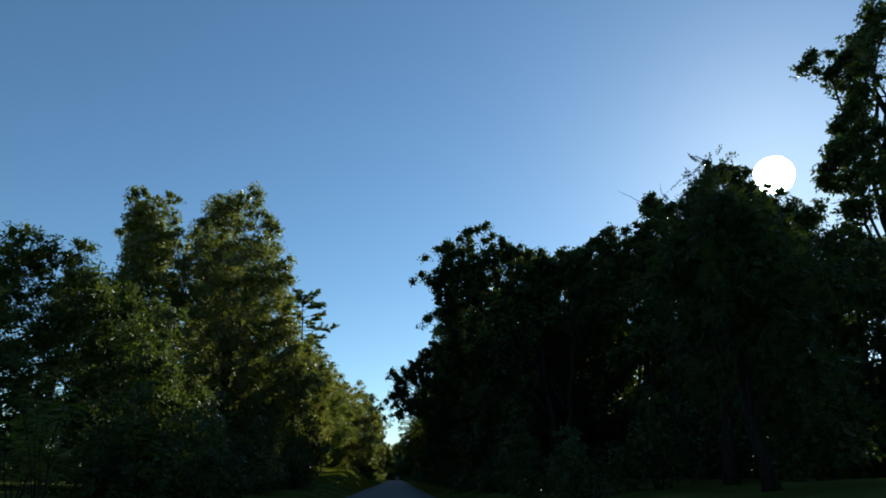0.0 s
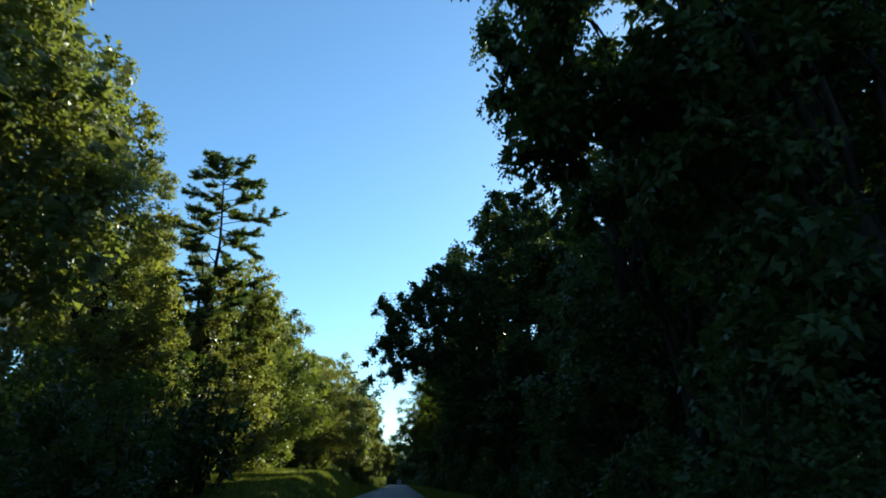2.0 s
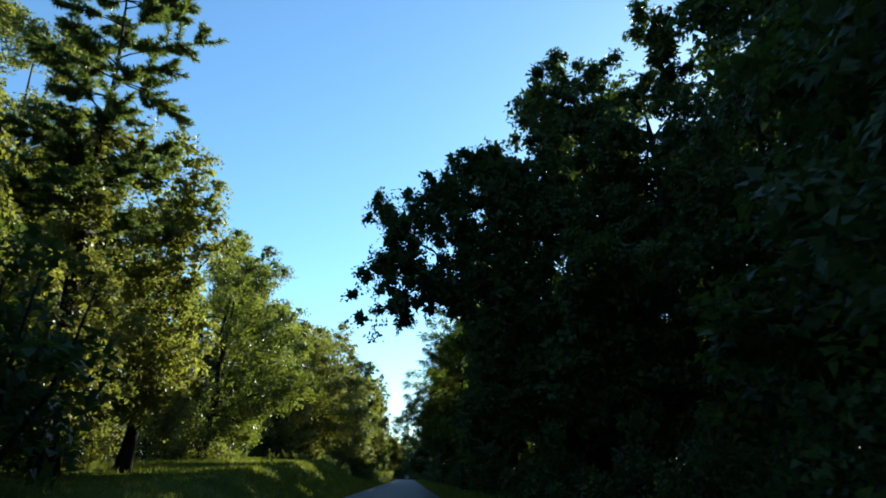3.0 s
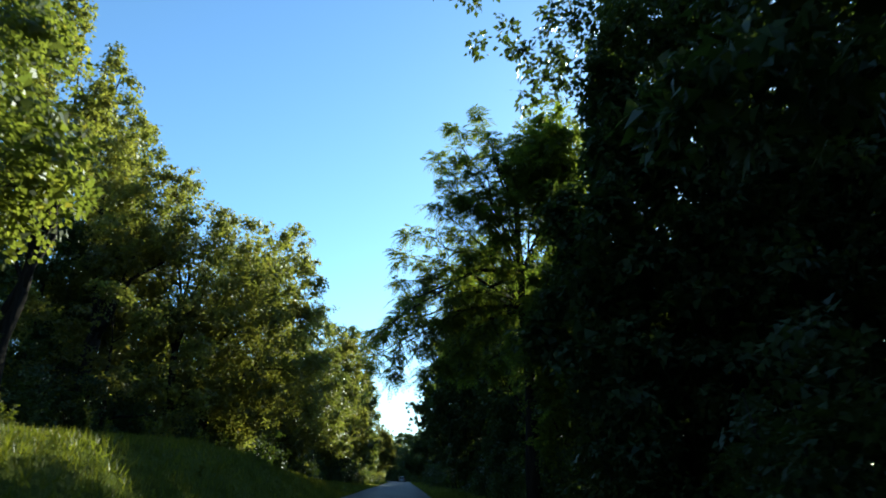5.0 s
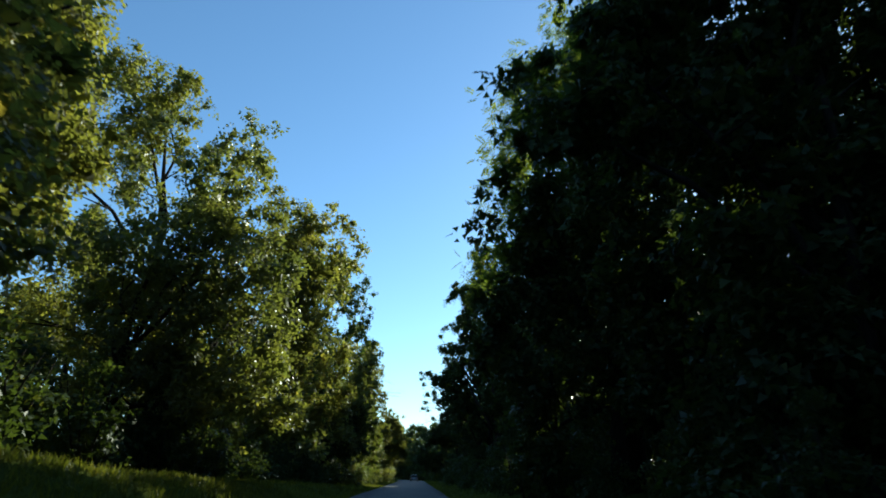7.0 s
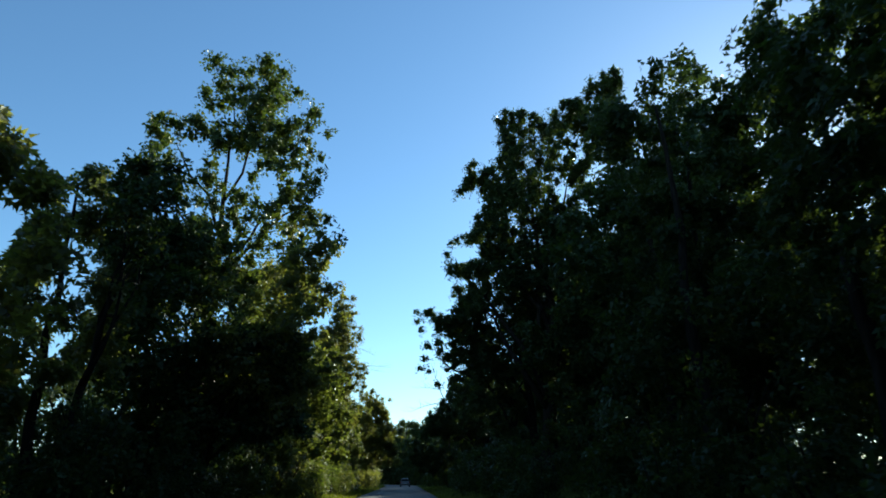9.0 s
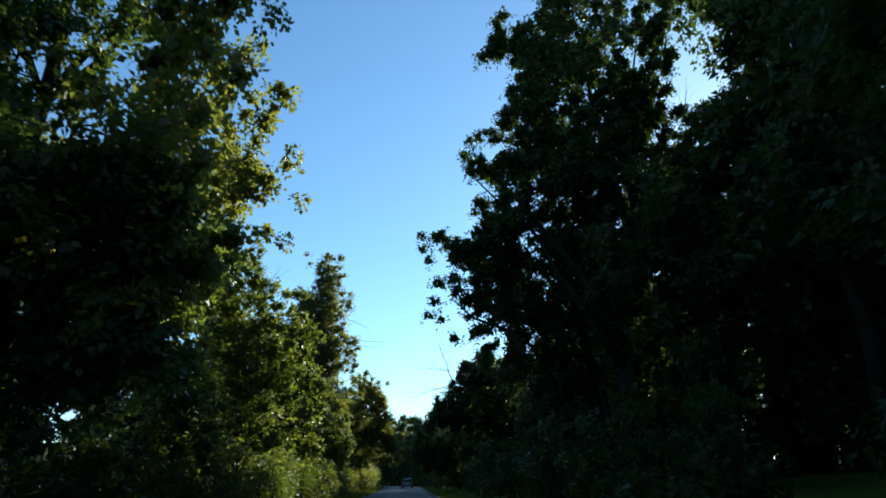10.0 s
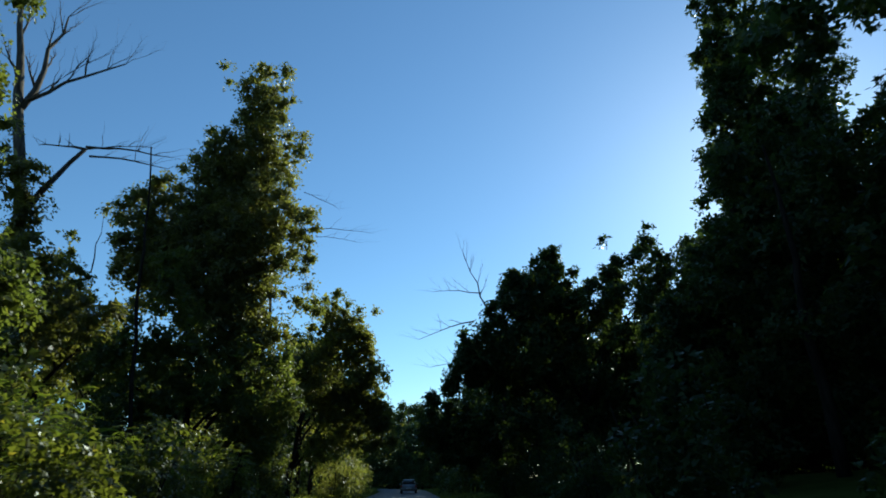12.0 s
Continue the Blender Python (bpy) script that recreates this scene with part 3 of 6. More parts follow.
tree("maple_tree", "high sunlit maple crown above the bank", -16.0, 106.0, [
    (0.5, 22.3, 1.03), (3.0, 19.5, 0.87), (3.8, 17.9, 0.57), (2.5, 17.4, 1.24), (-0.6, 20.3, 2.12), (-0.2, 16.1, 2.02), (2.0, 14.7, 1.25),
    (-0.1, 12.2, 1.45)], "maple", "d", 0.16, 1.20, 110, fine=True)
tree("maple_tree", "tall sunlit maple leaning out over the bank", -17.0, 117.0, [
    (-2.7, 24.5, 1.36), (-0.6, 23.9, 0.96), (0.6, 22.7, 0.66), (1.0, 21.3, 0.59), (-1.0, 21.7, 1.76), (-2.8, 20.9, 1.75), (2.8, 18.9, 0.86),
    (3.9, 19.2, 0.40), (4.0, 18.1, 0.68), (1.3, 18.8, 1.29), (1.4, 16.8, 1.54), (-1.2, 17.7, 1.97), (4.0, 16.3, 1.01), (6.2, 15.8, 0.73),
    (0.3, 14.3, 1.91), (-0.5, 12.3, 1.86), (3.3, 14.1, 1.64)], "maple", "d", 0.16, 1.10, 111, fine=True)
tree("maple_tree", "large spreading maple with sunlit outer leaves", -13.5, 125.0, [
    (6.0, 18.4, 0.96), (6.8, 17.7, 0.44), (6.5, 16.3, 1.04), (7.4, 15.9, 0.54), (7.8, 14.9, 0.30), (6.7, 14.3, 0.80), (4.3, 16.2, 1.94),
    (2.0, 17.1, 2.18), (5.9, 12.9, 1.24), (4.0, 12.5, 1.84), (1.1, 13.6, 2.07), (5.9, 10.2, 1.39), (3.5, 9.6, 1.76), (1.2, 9.5, 1.75),
    (5.7, 7.9, 1.34), (3.1, 7.2, 1.50), (7.1, 7.7, 0.95), (1.9, 5.2, 1.45), (4.4, 4.9, 1.45), (3.3, 3.7, 0.98)], "maple", "d", 0.16, 1.10, 112, fine=True)
tree("oak_tree", "green oak turning yellow at its top", -12.5, 138.0, [
    (5.5, 15.8, 0.58), (6.4, 16.0, 0.29), (4.6, 14.9, 0.96), (3.6, 13.1, 1.42), (5.9, 13.9, 0.76), (5.0, 11.8, 1.56), (3.4, 9.8, 1.83),
    (6.7, 11.9, 0.88), (5.9, 9.0, 1.52), (7.5, 9.4, 1.10), (4.1, 6.5, 1.78), (7.3, 6.6, 1.43), (5.8, 4.5, 1.45), (4.2, 3.9, 1.15),
    (8.2, 4.0, 1.10), (9.1, 2.5, 0.74), (0.5, 9.1, 2.12), (1.3, 5.6, 1.75)], "poplar", "d", 0.18, 1.00, 113)
tree("maple_tree", "rounded maple leaning towards the road", -11.5, 144.0, [
    (7.4, 14.6, 0.47), (6.6, 13.6, 1.01), (8.3, 13.6, 0.66), (8.9, 12.6, 0.51), (8.6, 11.5, 0.57), (7.1, 11.8, 1.37), (8.0, 10.3, 0.74),
    (5.4, 13.3, 1.39), (6.1, 10.3, 1.34), (4.4, 15.0, 0.90), (5.9, 14.8, 0.47), (3.9, 12.5, 1.38), (5.1, 8.9, 1.32), (6.9, 8.5, 1.16),
    (4.9, 7.1, 1.28), (6.6, 6.3, 1.27), (8.3, 6.9, 0.81), (5.5, 4.6, 1.24), (7.8, 4.6, 1.04), (8.8, 5.2, 0.69), (3.6, 5.2, 1.24),
    (6.8, 3.0, 0.91), (8.7, 3.2, 0.77), (5.1, 3.0, 0.91)], "maple", "d", 0.17, 1.10, 114)
tree("locust_tree", "open-crowned tree with bare dark limbs showing", -11.0, 141.0, [
    (3.0, 16.3, 0.93), (3.9, 15.1, 0.64), (2.3, 14.1, 1.04), (0.7, 16.3, 0.86), (0.3, 13.4, 1.03), (2.7, 12.0, 0.91), (-1.8, 17.6, 1.30),
    (-2.6, 15.0, 1.25), (2.8, 18.2, 0.44), (0.6, 18.7, 0.44), (-2.1, 11.8, 1.20), (-1.4, 9.0, 1.15), (2.1, 9.2, 0.77)], "poplar", "e", 0.16, 0.90, 115)
tree("maple_tree", "broad maple with sunlit outer boughs", -11.0, 141.0, [
    (-0.9, 20.7, 0.98), (0.1, 19.7, 0.53), (-1.7, 19.7, 1.32), (-3.7, 21.7, 1.28), (-5.5, 21.6, 1.63), (-7.7, 21.2, 1.77), (-2.8, 18.0, 1.58),
    (-0.2, 17.7, 0.86), (-5.4, 16.9, 1.84), (-8.1, 17.8, 1.99), (-6.9, 12.3, 2.15), (-4.4, 11.8, 1.47), (-0.5, 15.8, 0.84), (-5.9, 7.9, 2.05),
    (-3.1, 9.0, 1.56), (-0.2, 10.2, 1.27), (1.4, 8.1, 1.24), (-2.0, 5.9, 1.76), (-4.1, 4.4, 1.47), (1.1, 5.5, 1.50)], "maple", "d", 0.16, 1.10, 116, fine=True)
tree("maple_tree", "slender maple close to the road edge", -8.5, 172.0, [
    (4.6, 11.5, 0.83), (3.9, 10.1, 1.28), (5.2, 9.2, 0.55), (3.9, 7.4, 1.35), (4.7, 5.7, 1.07), (3.6, 4.0, 1.32), (1.7, 6.6, 1.79)], "maple", "d", 0.21, 1.00, 117)
tree("oak_tree", "tall thin oak with an open airy crown", -9.5, 174.0, [
    (4.8, 19.6, 0.78), (5.4, 18.2, 0.40), (5.2, 16.8, 0.46), (5.1, 15.4, 0.52), (2.8, 18.6, 1.05), (0.9, 18.8, 1.05), (-0.3, 17.6, 0.87),
    (3.7, 16.2, 0.86), (-0.6, 15.5, 0.84), (-1.8, 15.2, 0.66), (1.2, 14.8, 0.84), (-0.2, 22.0, 1.45), (2.7, 21.8, 1.46), (-2.8, 18.3, 1.15),
    (-3.6, 15.6, 1.32), (-0.9, 13.2, 1.07), (0.6, 13.3, 0.97), (5.7, 13.4, 0.44), (6.3, 12.7, 0.30), (4.8, 13.4, 0.72), (4.3, 11.9, 0.85),
    (2.4, 12.4, 0.81), (3.1, 13.8, 0.87), (0.8, 11.6, 0.95), (1.9, 10.0, 0.93), (2.3, 16.9, 0.82), (4.0, 17.8, 0.76), (-1.3, 18.4, 0.87),
    (1.7, 20.0, 0.85), (4.7, 14.4, 0.57), (6.2, 12.2, 0.30), (3.6, 14.9, 0.66)], "dull", "e", 0.15, 1.00, 118)
tree("oak_tree", "leaning oak with layered outer boughs", -12.0, 180.0, [
    (6.5, 16.1, 0.79), (7.7, 14.2, 0.57), (7.4, 13.0, 0.66), (8.1, 14.0, 0.33), (8.1, 11.5, 0.45), (7.4, 10.6, 0.73), (8.5, 10.2, 0.25),
    (6.7, 10.2, 0.73), (7.7, 9.0, 0.43), (8.2, 8.8, 0.21), (6.5, 11.7, 0.74), (5.7, 13.7, 0.91), (5.1, 15.6, 0.83), (4.7, 12.3, 0.88),
    (5.2, 10.0, 0.76), (8.2, 11.9, 0.28)], "maple", "e", 0.16, 1.00, 119, limbs=3)
# this maple and the next: shade put into their colour by dark leaves
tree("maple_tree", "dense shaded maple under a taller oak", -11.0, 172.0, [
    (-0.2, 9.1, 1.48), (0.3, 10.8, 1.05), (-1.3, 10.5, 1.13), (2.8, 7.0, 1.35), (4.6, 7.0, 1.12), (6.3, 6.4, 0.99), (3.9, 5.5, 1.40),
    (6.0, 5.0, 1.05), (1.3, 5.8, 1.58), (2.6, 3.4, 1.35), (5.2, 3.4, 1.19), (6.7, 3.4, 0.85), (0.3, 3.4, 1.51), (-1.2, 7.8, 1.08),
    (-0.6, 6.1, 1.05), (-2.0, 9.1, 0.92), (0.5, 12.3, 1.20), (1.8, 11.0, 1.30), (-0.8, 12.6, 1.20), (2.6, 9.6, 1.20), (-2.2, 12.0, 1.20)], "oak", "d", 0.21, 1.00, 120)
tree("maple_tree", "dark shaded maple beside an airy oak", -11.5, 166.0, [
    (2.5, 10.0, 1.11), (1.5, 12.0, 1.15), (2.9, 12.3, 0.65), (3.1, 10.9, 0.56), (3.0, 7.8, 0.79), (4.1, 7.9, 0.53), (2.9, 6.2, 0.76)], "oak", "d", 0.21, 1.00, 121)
tree("maple_tree", "green maple behind a tall airy oak", -11.5, 186.0, [
    (-5.7, 16.6, 1.45), (-3.6, 15.1, 1.59), (-0.8, 14.8, 1.43), (2.2, 13.9, 1.43), (3.6, 15.3, 1.06), (4.7, 13.6, 1.14), (0.8, 15.0, 1.28),
    (-1.8, 13.1, 1.57), (-5.1, 13.0, 1.71), (-7.7, 14.0, 1.72)], "maple", "d", 0.17, 1.00, 122)
tree("maple_tree", "dense green maple close to the road", -11.0, 184.0, [
    (0.1, 13.6, 0.99), (0.9, 10.9, 1.10), (2.2, 11.3, 0.87), (3.2, 9.7, 0.70), (1.6, 8.7, 1.21), (3.2, 7.9, 0.97), (4.1, 9.0, 0.55),
    (1.7, 6.3, 1.29), (3.5, 5.7, 1.14), (2.7, 4.0, 1.23), (4.4, 4.0, 0.97), (2.4, 2.5, 1.06), (4.2, 2.5, 0.93), (1.2, 12.6, 0.97),
    (0.7, 9.5, 1.07), (2.2, 9.5, 0.92), (3.6, 10.4, 0.47), (1.5, 7.6, 1.03)], "linden", "d", 0.17, 1.40, 123, fine=True)
tree("maple_tree", "dense sunlit maple over yellow-green bushes", -9.5, 192.0, [
    (0.0, 13.6, 0.56), (0.6, 12.3, 0.99), (1.8, 11.1, 0.97), (3.0, 10.6, 0.63), (4.2, 10.1, 0.63), (1.8, 9.2, 1.32), (3.6, 8.7, 1.16),
    (4.8, 8.2, 0.72), (0.4, 9.9, 1.11), (2.8, 6.9, 1.28), (4.6, 6.5, 1.07), (5.5, 5.6, 0.59), (3.4, 4.8, 1.25), (5.1, 4.4, 0.93),
    (1.7, 6.1, 1.26), (3.2, 3.0, 1.01), (5.2, 2.8, 0.85), (1.7, 4.0, 1.23), (0.3, 7.4, 1.28), (-0.8, 11.1, 1.12), (-2.2, 12.9, 1.15),
    (-2.1, 9.7, 1.32)], "linden", "d", 0.17, 1.10, 124, fine=True)
tree("maple_tree", "tall sunlit maple beside a dead bare tree", -13.0, 208.0, [
    (-1.7, 21.7, 1.53), (-0.1, 20.8, 0.61), (1.2, 19.9, 0.58), (1.7, 18.4, 0.59), (1.4, 17.3, 0.92), (-0.7, 18.4, 1.72), (-3.0, 19.3, 1.98),
    (2.2, 15.9, 0.48), (1.7, 14.8, 0.66), (-0.8, 14.5, 1.64), (-2.4, 13.8, 1.84), (0.6, 11.7, 1.58), (-0.9, 10.1, 1.76), (1.6, 7.6, 1.49),
    (-0.6, 6.3, 1.67), (3.3, 6.2, 1.05), (1.4, 5.0, 1.44)], "linden", "d", 0.16, 1.10, 125, fine=True)
tree("vine_covered_tree", "broken trunk wrapped in yellow-green vines", -13.2, 214.0, [
    (-1.8, 14.0, 0.60), (-1.5, 12.3, 0.90), (-0.4, 12.1, 0.76), (0.3, 10.9, 0.33), (-0.5, 10.3, 0.88), (-0.7, 8.7, 1.00), (0.6, 8.7, 0.86),
    (1.6, 7.7, 0.75), (0.4, 6.9, 1.07), (2.0, 6.3, 0.87), (0.4, 5.1, 1.04), (3.0, 6.9, 0.78)], "ivy", "d", 0.16, 1.10, 126, fine=True)
tree("vine_covered_tree", "tall dead trunk smothered in hanging vines", -7.6, 223.0, [
    (-2.6, 23.3, 0.39), (-2.3, 22.4, 0.38), (-0.4, 23.0, 0.84), (0.7, 22.8, 0.64), (-1.3, 22.0, 0.76), (0.0, 21.3, 1.14), (1.0, 21.0, 0.76),
    (-1.0, 20.6, 0.94), (0.5, 19.3, 1.31), (1.9, 19.0, 0.62), (1.9, 17.6, 0.74), (-1.2, 18.6, 1.23), (-2.4, 18.9, 0.74), (-2.9, 19.3, 0.37),
    (-2.4, 17.5, 1.09), (-3.3, 17.5, 0.85), (0.3, 16.9, 1.40), (-0.8, 16.2, 1.38), (-2.2, 15.5, 1.25), (-3.3, 15.2, 1.19), (1.1, 14.6, 1.37),
    (2.3, 14.3, 0.89), (2.9, 13.6, 0.47), (-0.6, 13.9, 1.41), (-1.7, 13.0, 1.31), (-3.4, 13.0, 1.22), (1.2, 12.4, 1.31), (2.5, 12.1, 0.75),
    (-0.4, 11.5, 1.38), (2.6, 10.6, 0.57), (0.3, 9.7, 1.27), (-1.5, 10.9, 1.19), (-3.4, 10.9, 1.19), (-5.0, 16.5, 0.66), (-5.8, 16.2, 0.78),
    (-6.2, 15.2, 1.00), (-7.0, 14.5, 0.76), (-7.6, 14.5, 0.41), (-5.0, 14.2, 1.17), (-6.2, 13.0, 1.15), (-4.4, 12.4, 1.21), (-6.8, 11.5, 0.68),
    (-5.3, 10.9, 1.13), (-1.3, 9.1, 1.25), (-2.7, 9.1, 1.25), (0.5, 8.0, 1.24), (-0.5, 6.9, 1.23), (1.5, 8.0, 1.00), (0.9, 5.8, 1.21),
    (0.2, 4.8, 1.06), (-0.2, 3.2, 1.05), (1.3, 3.7, 1.05)], "ivy", "d", 0.17, 1.10, 127)
tree("maple_tree", "young maple in the thicket beside the road", -9.5, 221.0, [
    (0.0, 7.6, 1.67), (-2.5, 7.6, 1.53), (-1.1, 10.8, 1.20), (-4.1, 6.6, 1.26), (-0.9, 5.1, 1.49), (1.5, 5.0, 1.50), (-2.7, 4.1, 1.47),
    (3.1, 4.5, 1.37), (3.9, 6.5, 1.28), (3.7, 2.9, 1.10), (4.5, 4.5, 1.00)], "linden", "d", 0.16, 1.00, 128, fine=True)
tree("maple_tree", "slender young maple among dead trunks", -13.0, 222.0, [
    (-3.2, 12.9, 0.45), (-3.4, 11.7, 0.82), (-2.4, 10.6, 0.81), (-3.4, 10.0, 1.02), (-1.1, 8.9, 0.96), (-2.3, 8.4, 1.19), (-3.9, 8.4, 1.19),
    (-0.3, 7.3, 1.18), (-3.0, 6.8, 1.30), (8.7, 8.9, 0.54), (7.8, 9.4, 0.66)], "maple", "d", 0.16, 1.00, 129, fine=True)
tree("maple_tree", "low rounded maple leaning over the road", -7.0, 231.0, [
    (1.3, 11.8, 0.78), (2.7, 12.2, 0.64), (2.4, 11.1, 0.99), (4.0, 11.3, 0.57), (5.1, 11.3, 0.36), (4.2, 10.0, 0.84), (2.9, 9.0, 1.57),
    (4.8, 8.3, 0.76), (1.1, 9.0, 1.39), (5.8, 7.1, 0.41), (3.6, 6.6, 1.53), (5.2, 5.5, 0.88), (2.0, 6.2, 1.53), (6.0, 5.2, 0.47),
    (3.7, 3.8, 1.20), (2.1, 3.3, 1.19), (5.1, 3.3, 0.80), (0.6, 6.9, 1.36), (3.4, 10.4, 1.20), (4.6, 9.2, 1.00), (5.2, 7.4, 1.00), (4.6, 6.2, 1.20), (5.6, 5.0, 0.90), (6.0, 3.6, 0.80)], "maple", "d", 0.17, 1.00, 130)
# most right-hand trees from here take dark leaves that stand in for shade
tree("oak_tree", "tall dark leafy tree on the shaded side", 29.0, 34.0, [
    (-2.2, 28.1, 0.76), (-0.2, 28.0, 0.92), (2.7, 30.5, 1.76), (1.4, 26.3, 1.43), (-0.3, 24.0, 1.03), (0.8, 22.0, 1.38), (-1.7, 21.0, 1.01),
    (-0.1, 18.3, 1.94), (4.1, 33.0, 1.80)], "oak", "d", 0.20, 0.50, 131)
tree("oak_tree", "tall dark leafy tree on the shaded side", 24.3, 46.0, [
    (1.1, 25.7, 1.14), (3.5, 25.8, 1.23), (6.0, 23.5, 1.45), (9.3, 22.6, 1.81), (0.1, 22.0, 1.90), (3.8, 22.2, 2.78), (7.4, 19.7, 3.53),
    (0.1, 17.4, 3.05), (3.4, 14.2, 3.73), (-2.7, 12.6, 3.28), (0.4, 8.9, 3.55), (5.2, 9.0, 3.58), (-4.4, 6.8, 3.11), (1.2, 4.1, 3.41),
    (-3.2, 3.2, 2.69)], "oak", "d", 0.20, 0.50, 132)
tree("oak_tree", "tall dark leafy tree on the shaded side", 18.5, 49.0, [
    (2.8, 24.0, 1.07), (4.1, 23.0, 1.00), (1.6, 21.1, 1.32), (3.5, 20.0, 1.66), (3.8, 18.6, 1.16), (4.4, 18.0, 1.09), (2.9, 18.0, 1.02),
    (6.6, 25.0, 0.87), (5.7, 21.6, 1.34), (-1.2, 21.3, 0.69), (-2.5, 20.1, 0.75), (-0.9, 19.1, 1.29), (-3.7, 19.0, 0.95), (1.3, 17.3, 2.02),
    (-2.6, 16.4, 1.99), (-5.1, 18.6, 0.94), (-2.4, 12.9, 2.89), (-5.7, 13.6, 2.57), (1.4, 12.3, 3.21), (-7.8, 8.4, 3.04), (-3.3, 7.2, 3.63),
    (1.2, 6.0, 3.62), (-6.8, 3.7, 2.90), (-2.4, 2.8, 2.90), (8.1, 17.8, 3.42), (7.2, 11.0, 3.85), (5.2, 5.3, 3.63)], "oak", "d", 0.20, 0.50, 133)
# these two walnuts get the dark leaves as well, to look shaded
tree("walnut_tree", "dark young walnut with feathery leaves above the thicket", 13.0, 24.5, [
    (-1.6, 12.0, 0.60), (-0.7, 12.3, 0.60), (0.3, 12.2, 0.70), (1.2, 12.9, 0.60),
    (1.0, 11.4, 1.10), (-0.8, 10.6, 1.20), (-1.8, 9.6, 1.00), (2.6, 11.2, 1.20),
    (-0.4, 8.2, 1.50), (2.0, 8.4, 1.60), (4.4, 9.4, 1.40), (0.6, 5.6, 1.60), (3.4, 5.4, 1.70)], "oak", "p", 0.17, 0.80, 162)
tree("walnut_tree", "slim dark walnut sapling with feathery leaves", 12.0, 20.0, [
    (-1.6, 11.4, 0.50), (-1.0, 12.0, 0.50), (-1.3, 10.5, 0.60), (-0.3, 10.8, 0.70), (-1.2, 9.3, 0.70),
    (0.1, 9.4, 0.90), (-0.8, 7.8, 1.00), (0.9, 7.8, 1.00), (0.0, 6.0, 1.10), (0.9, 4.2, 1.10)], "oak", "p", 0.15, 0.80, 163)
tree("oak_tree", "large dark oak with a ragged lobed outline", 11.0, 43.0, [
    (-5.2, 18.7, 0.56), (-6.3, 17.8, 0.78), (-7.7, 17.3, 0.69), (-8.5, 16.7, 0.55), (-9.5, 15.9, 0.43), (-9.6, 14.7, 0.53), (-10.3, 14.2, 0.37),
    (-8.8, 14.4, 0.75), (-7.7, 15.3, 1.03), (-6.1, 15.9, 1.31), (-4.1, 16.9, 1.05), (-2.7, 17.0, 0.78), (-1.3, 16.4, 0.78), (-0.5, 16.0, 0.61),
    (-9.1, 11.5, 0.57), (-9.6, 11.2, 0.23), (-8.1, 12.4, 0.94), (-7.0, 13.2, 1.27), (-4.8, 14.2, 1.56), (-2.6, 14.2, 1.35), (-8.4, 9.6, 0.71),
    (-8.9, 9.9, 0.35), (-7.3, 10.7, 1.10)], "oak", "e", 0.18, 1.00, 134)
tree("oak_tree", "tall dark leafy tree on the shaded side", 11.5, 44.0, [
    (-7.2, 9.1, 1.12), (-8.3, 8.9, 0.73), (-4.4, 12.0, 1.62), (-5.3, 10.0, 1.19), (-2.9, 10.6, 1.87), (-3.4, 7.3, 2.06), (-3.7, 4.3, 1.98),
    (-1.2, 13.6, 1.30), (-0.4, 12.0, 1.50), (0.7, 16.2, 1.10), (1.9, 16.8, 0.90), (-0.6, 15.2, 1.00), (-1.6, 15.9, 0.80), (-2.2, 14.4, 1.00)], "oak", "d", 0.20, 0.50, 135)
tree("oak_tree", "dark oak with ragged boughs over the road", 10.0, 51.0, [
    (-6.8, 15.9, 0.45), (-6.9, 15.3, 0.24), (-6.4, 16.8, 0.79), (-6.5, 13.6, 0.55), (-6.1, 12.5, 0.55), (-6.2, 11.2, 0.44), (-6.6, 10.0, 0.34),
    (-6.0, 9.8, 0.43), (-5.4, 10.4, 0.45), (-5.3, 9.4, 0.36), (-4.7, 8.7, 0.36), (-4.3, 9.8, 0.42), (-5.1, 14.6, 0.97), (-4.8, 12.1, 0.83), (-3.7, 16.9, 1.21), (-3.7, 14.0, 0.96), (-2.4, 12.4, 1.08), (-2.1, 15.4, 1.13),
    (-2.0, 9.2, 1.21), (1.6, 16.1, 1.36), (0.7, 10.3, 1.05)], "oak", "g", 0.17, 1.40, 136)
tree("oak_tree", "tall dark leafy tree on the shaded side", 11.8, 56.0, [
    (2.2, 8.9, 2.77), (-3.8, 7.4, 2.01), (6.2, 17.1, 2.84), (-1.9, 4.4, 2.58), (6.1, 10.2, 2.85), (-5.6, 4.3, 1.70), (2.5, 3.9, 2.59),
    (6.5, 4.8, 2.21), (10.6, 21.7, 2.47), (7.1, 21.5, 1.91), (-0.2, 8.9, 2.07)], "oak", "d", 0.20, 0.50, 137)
# added behind the other crowns to keep sun off the left scrub
tree("oak_tree", "high-crowned dark oak added to shade the left scrub", 10.5, 59.0, [
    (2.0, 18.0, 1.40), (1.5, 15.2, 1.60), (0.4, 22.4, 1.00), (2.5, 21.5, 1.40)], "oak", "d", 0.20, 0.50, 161)
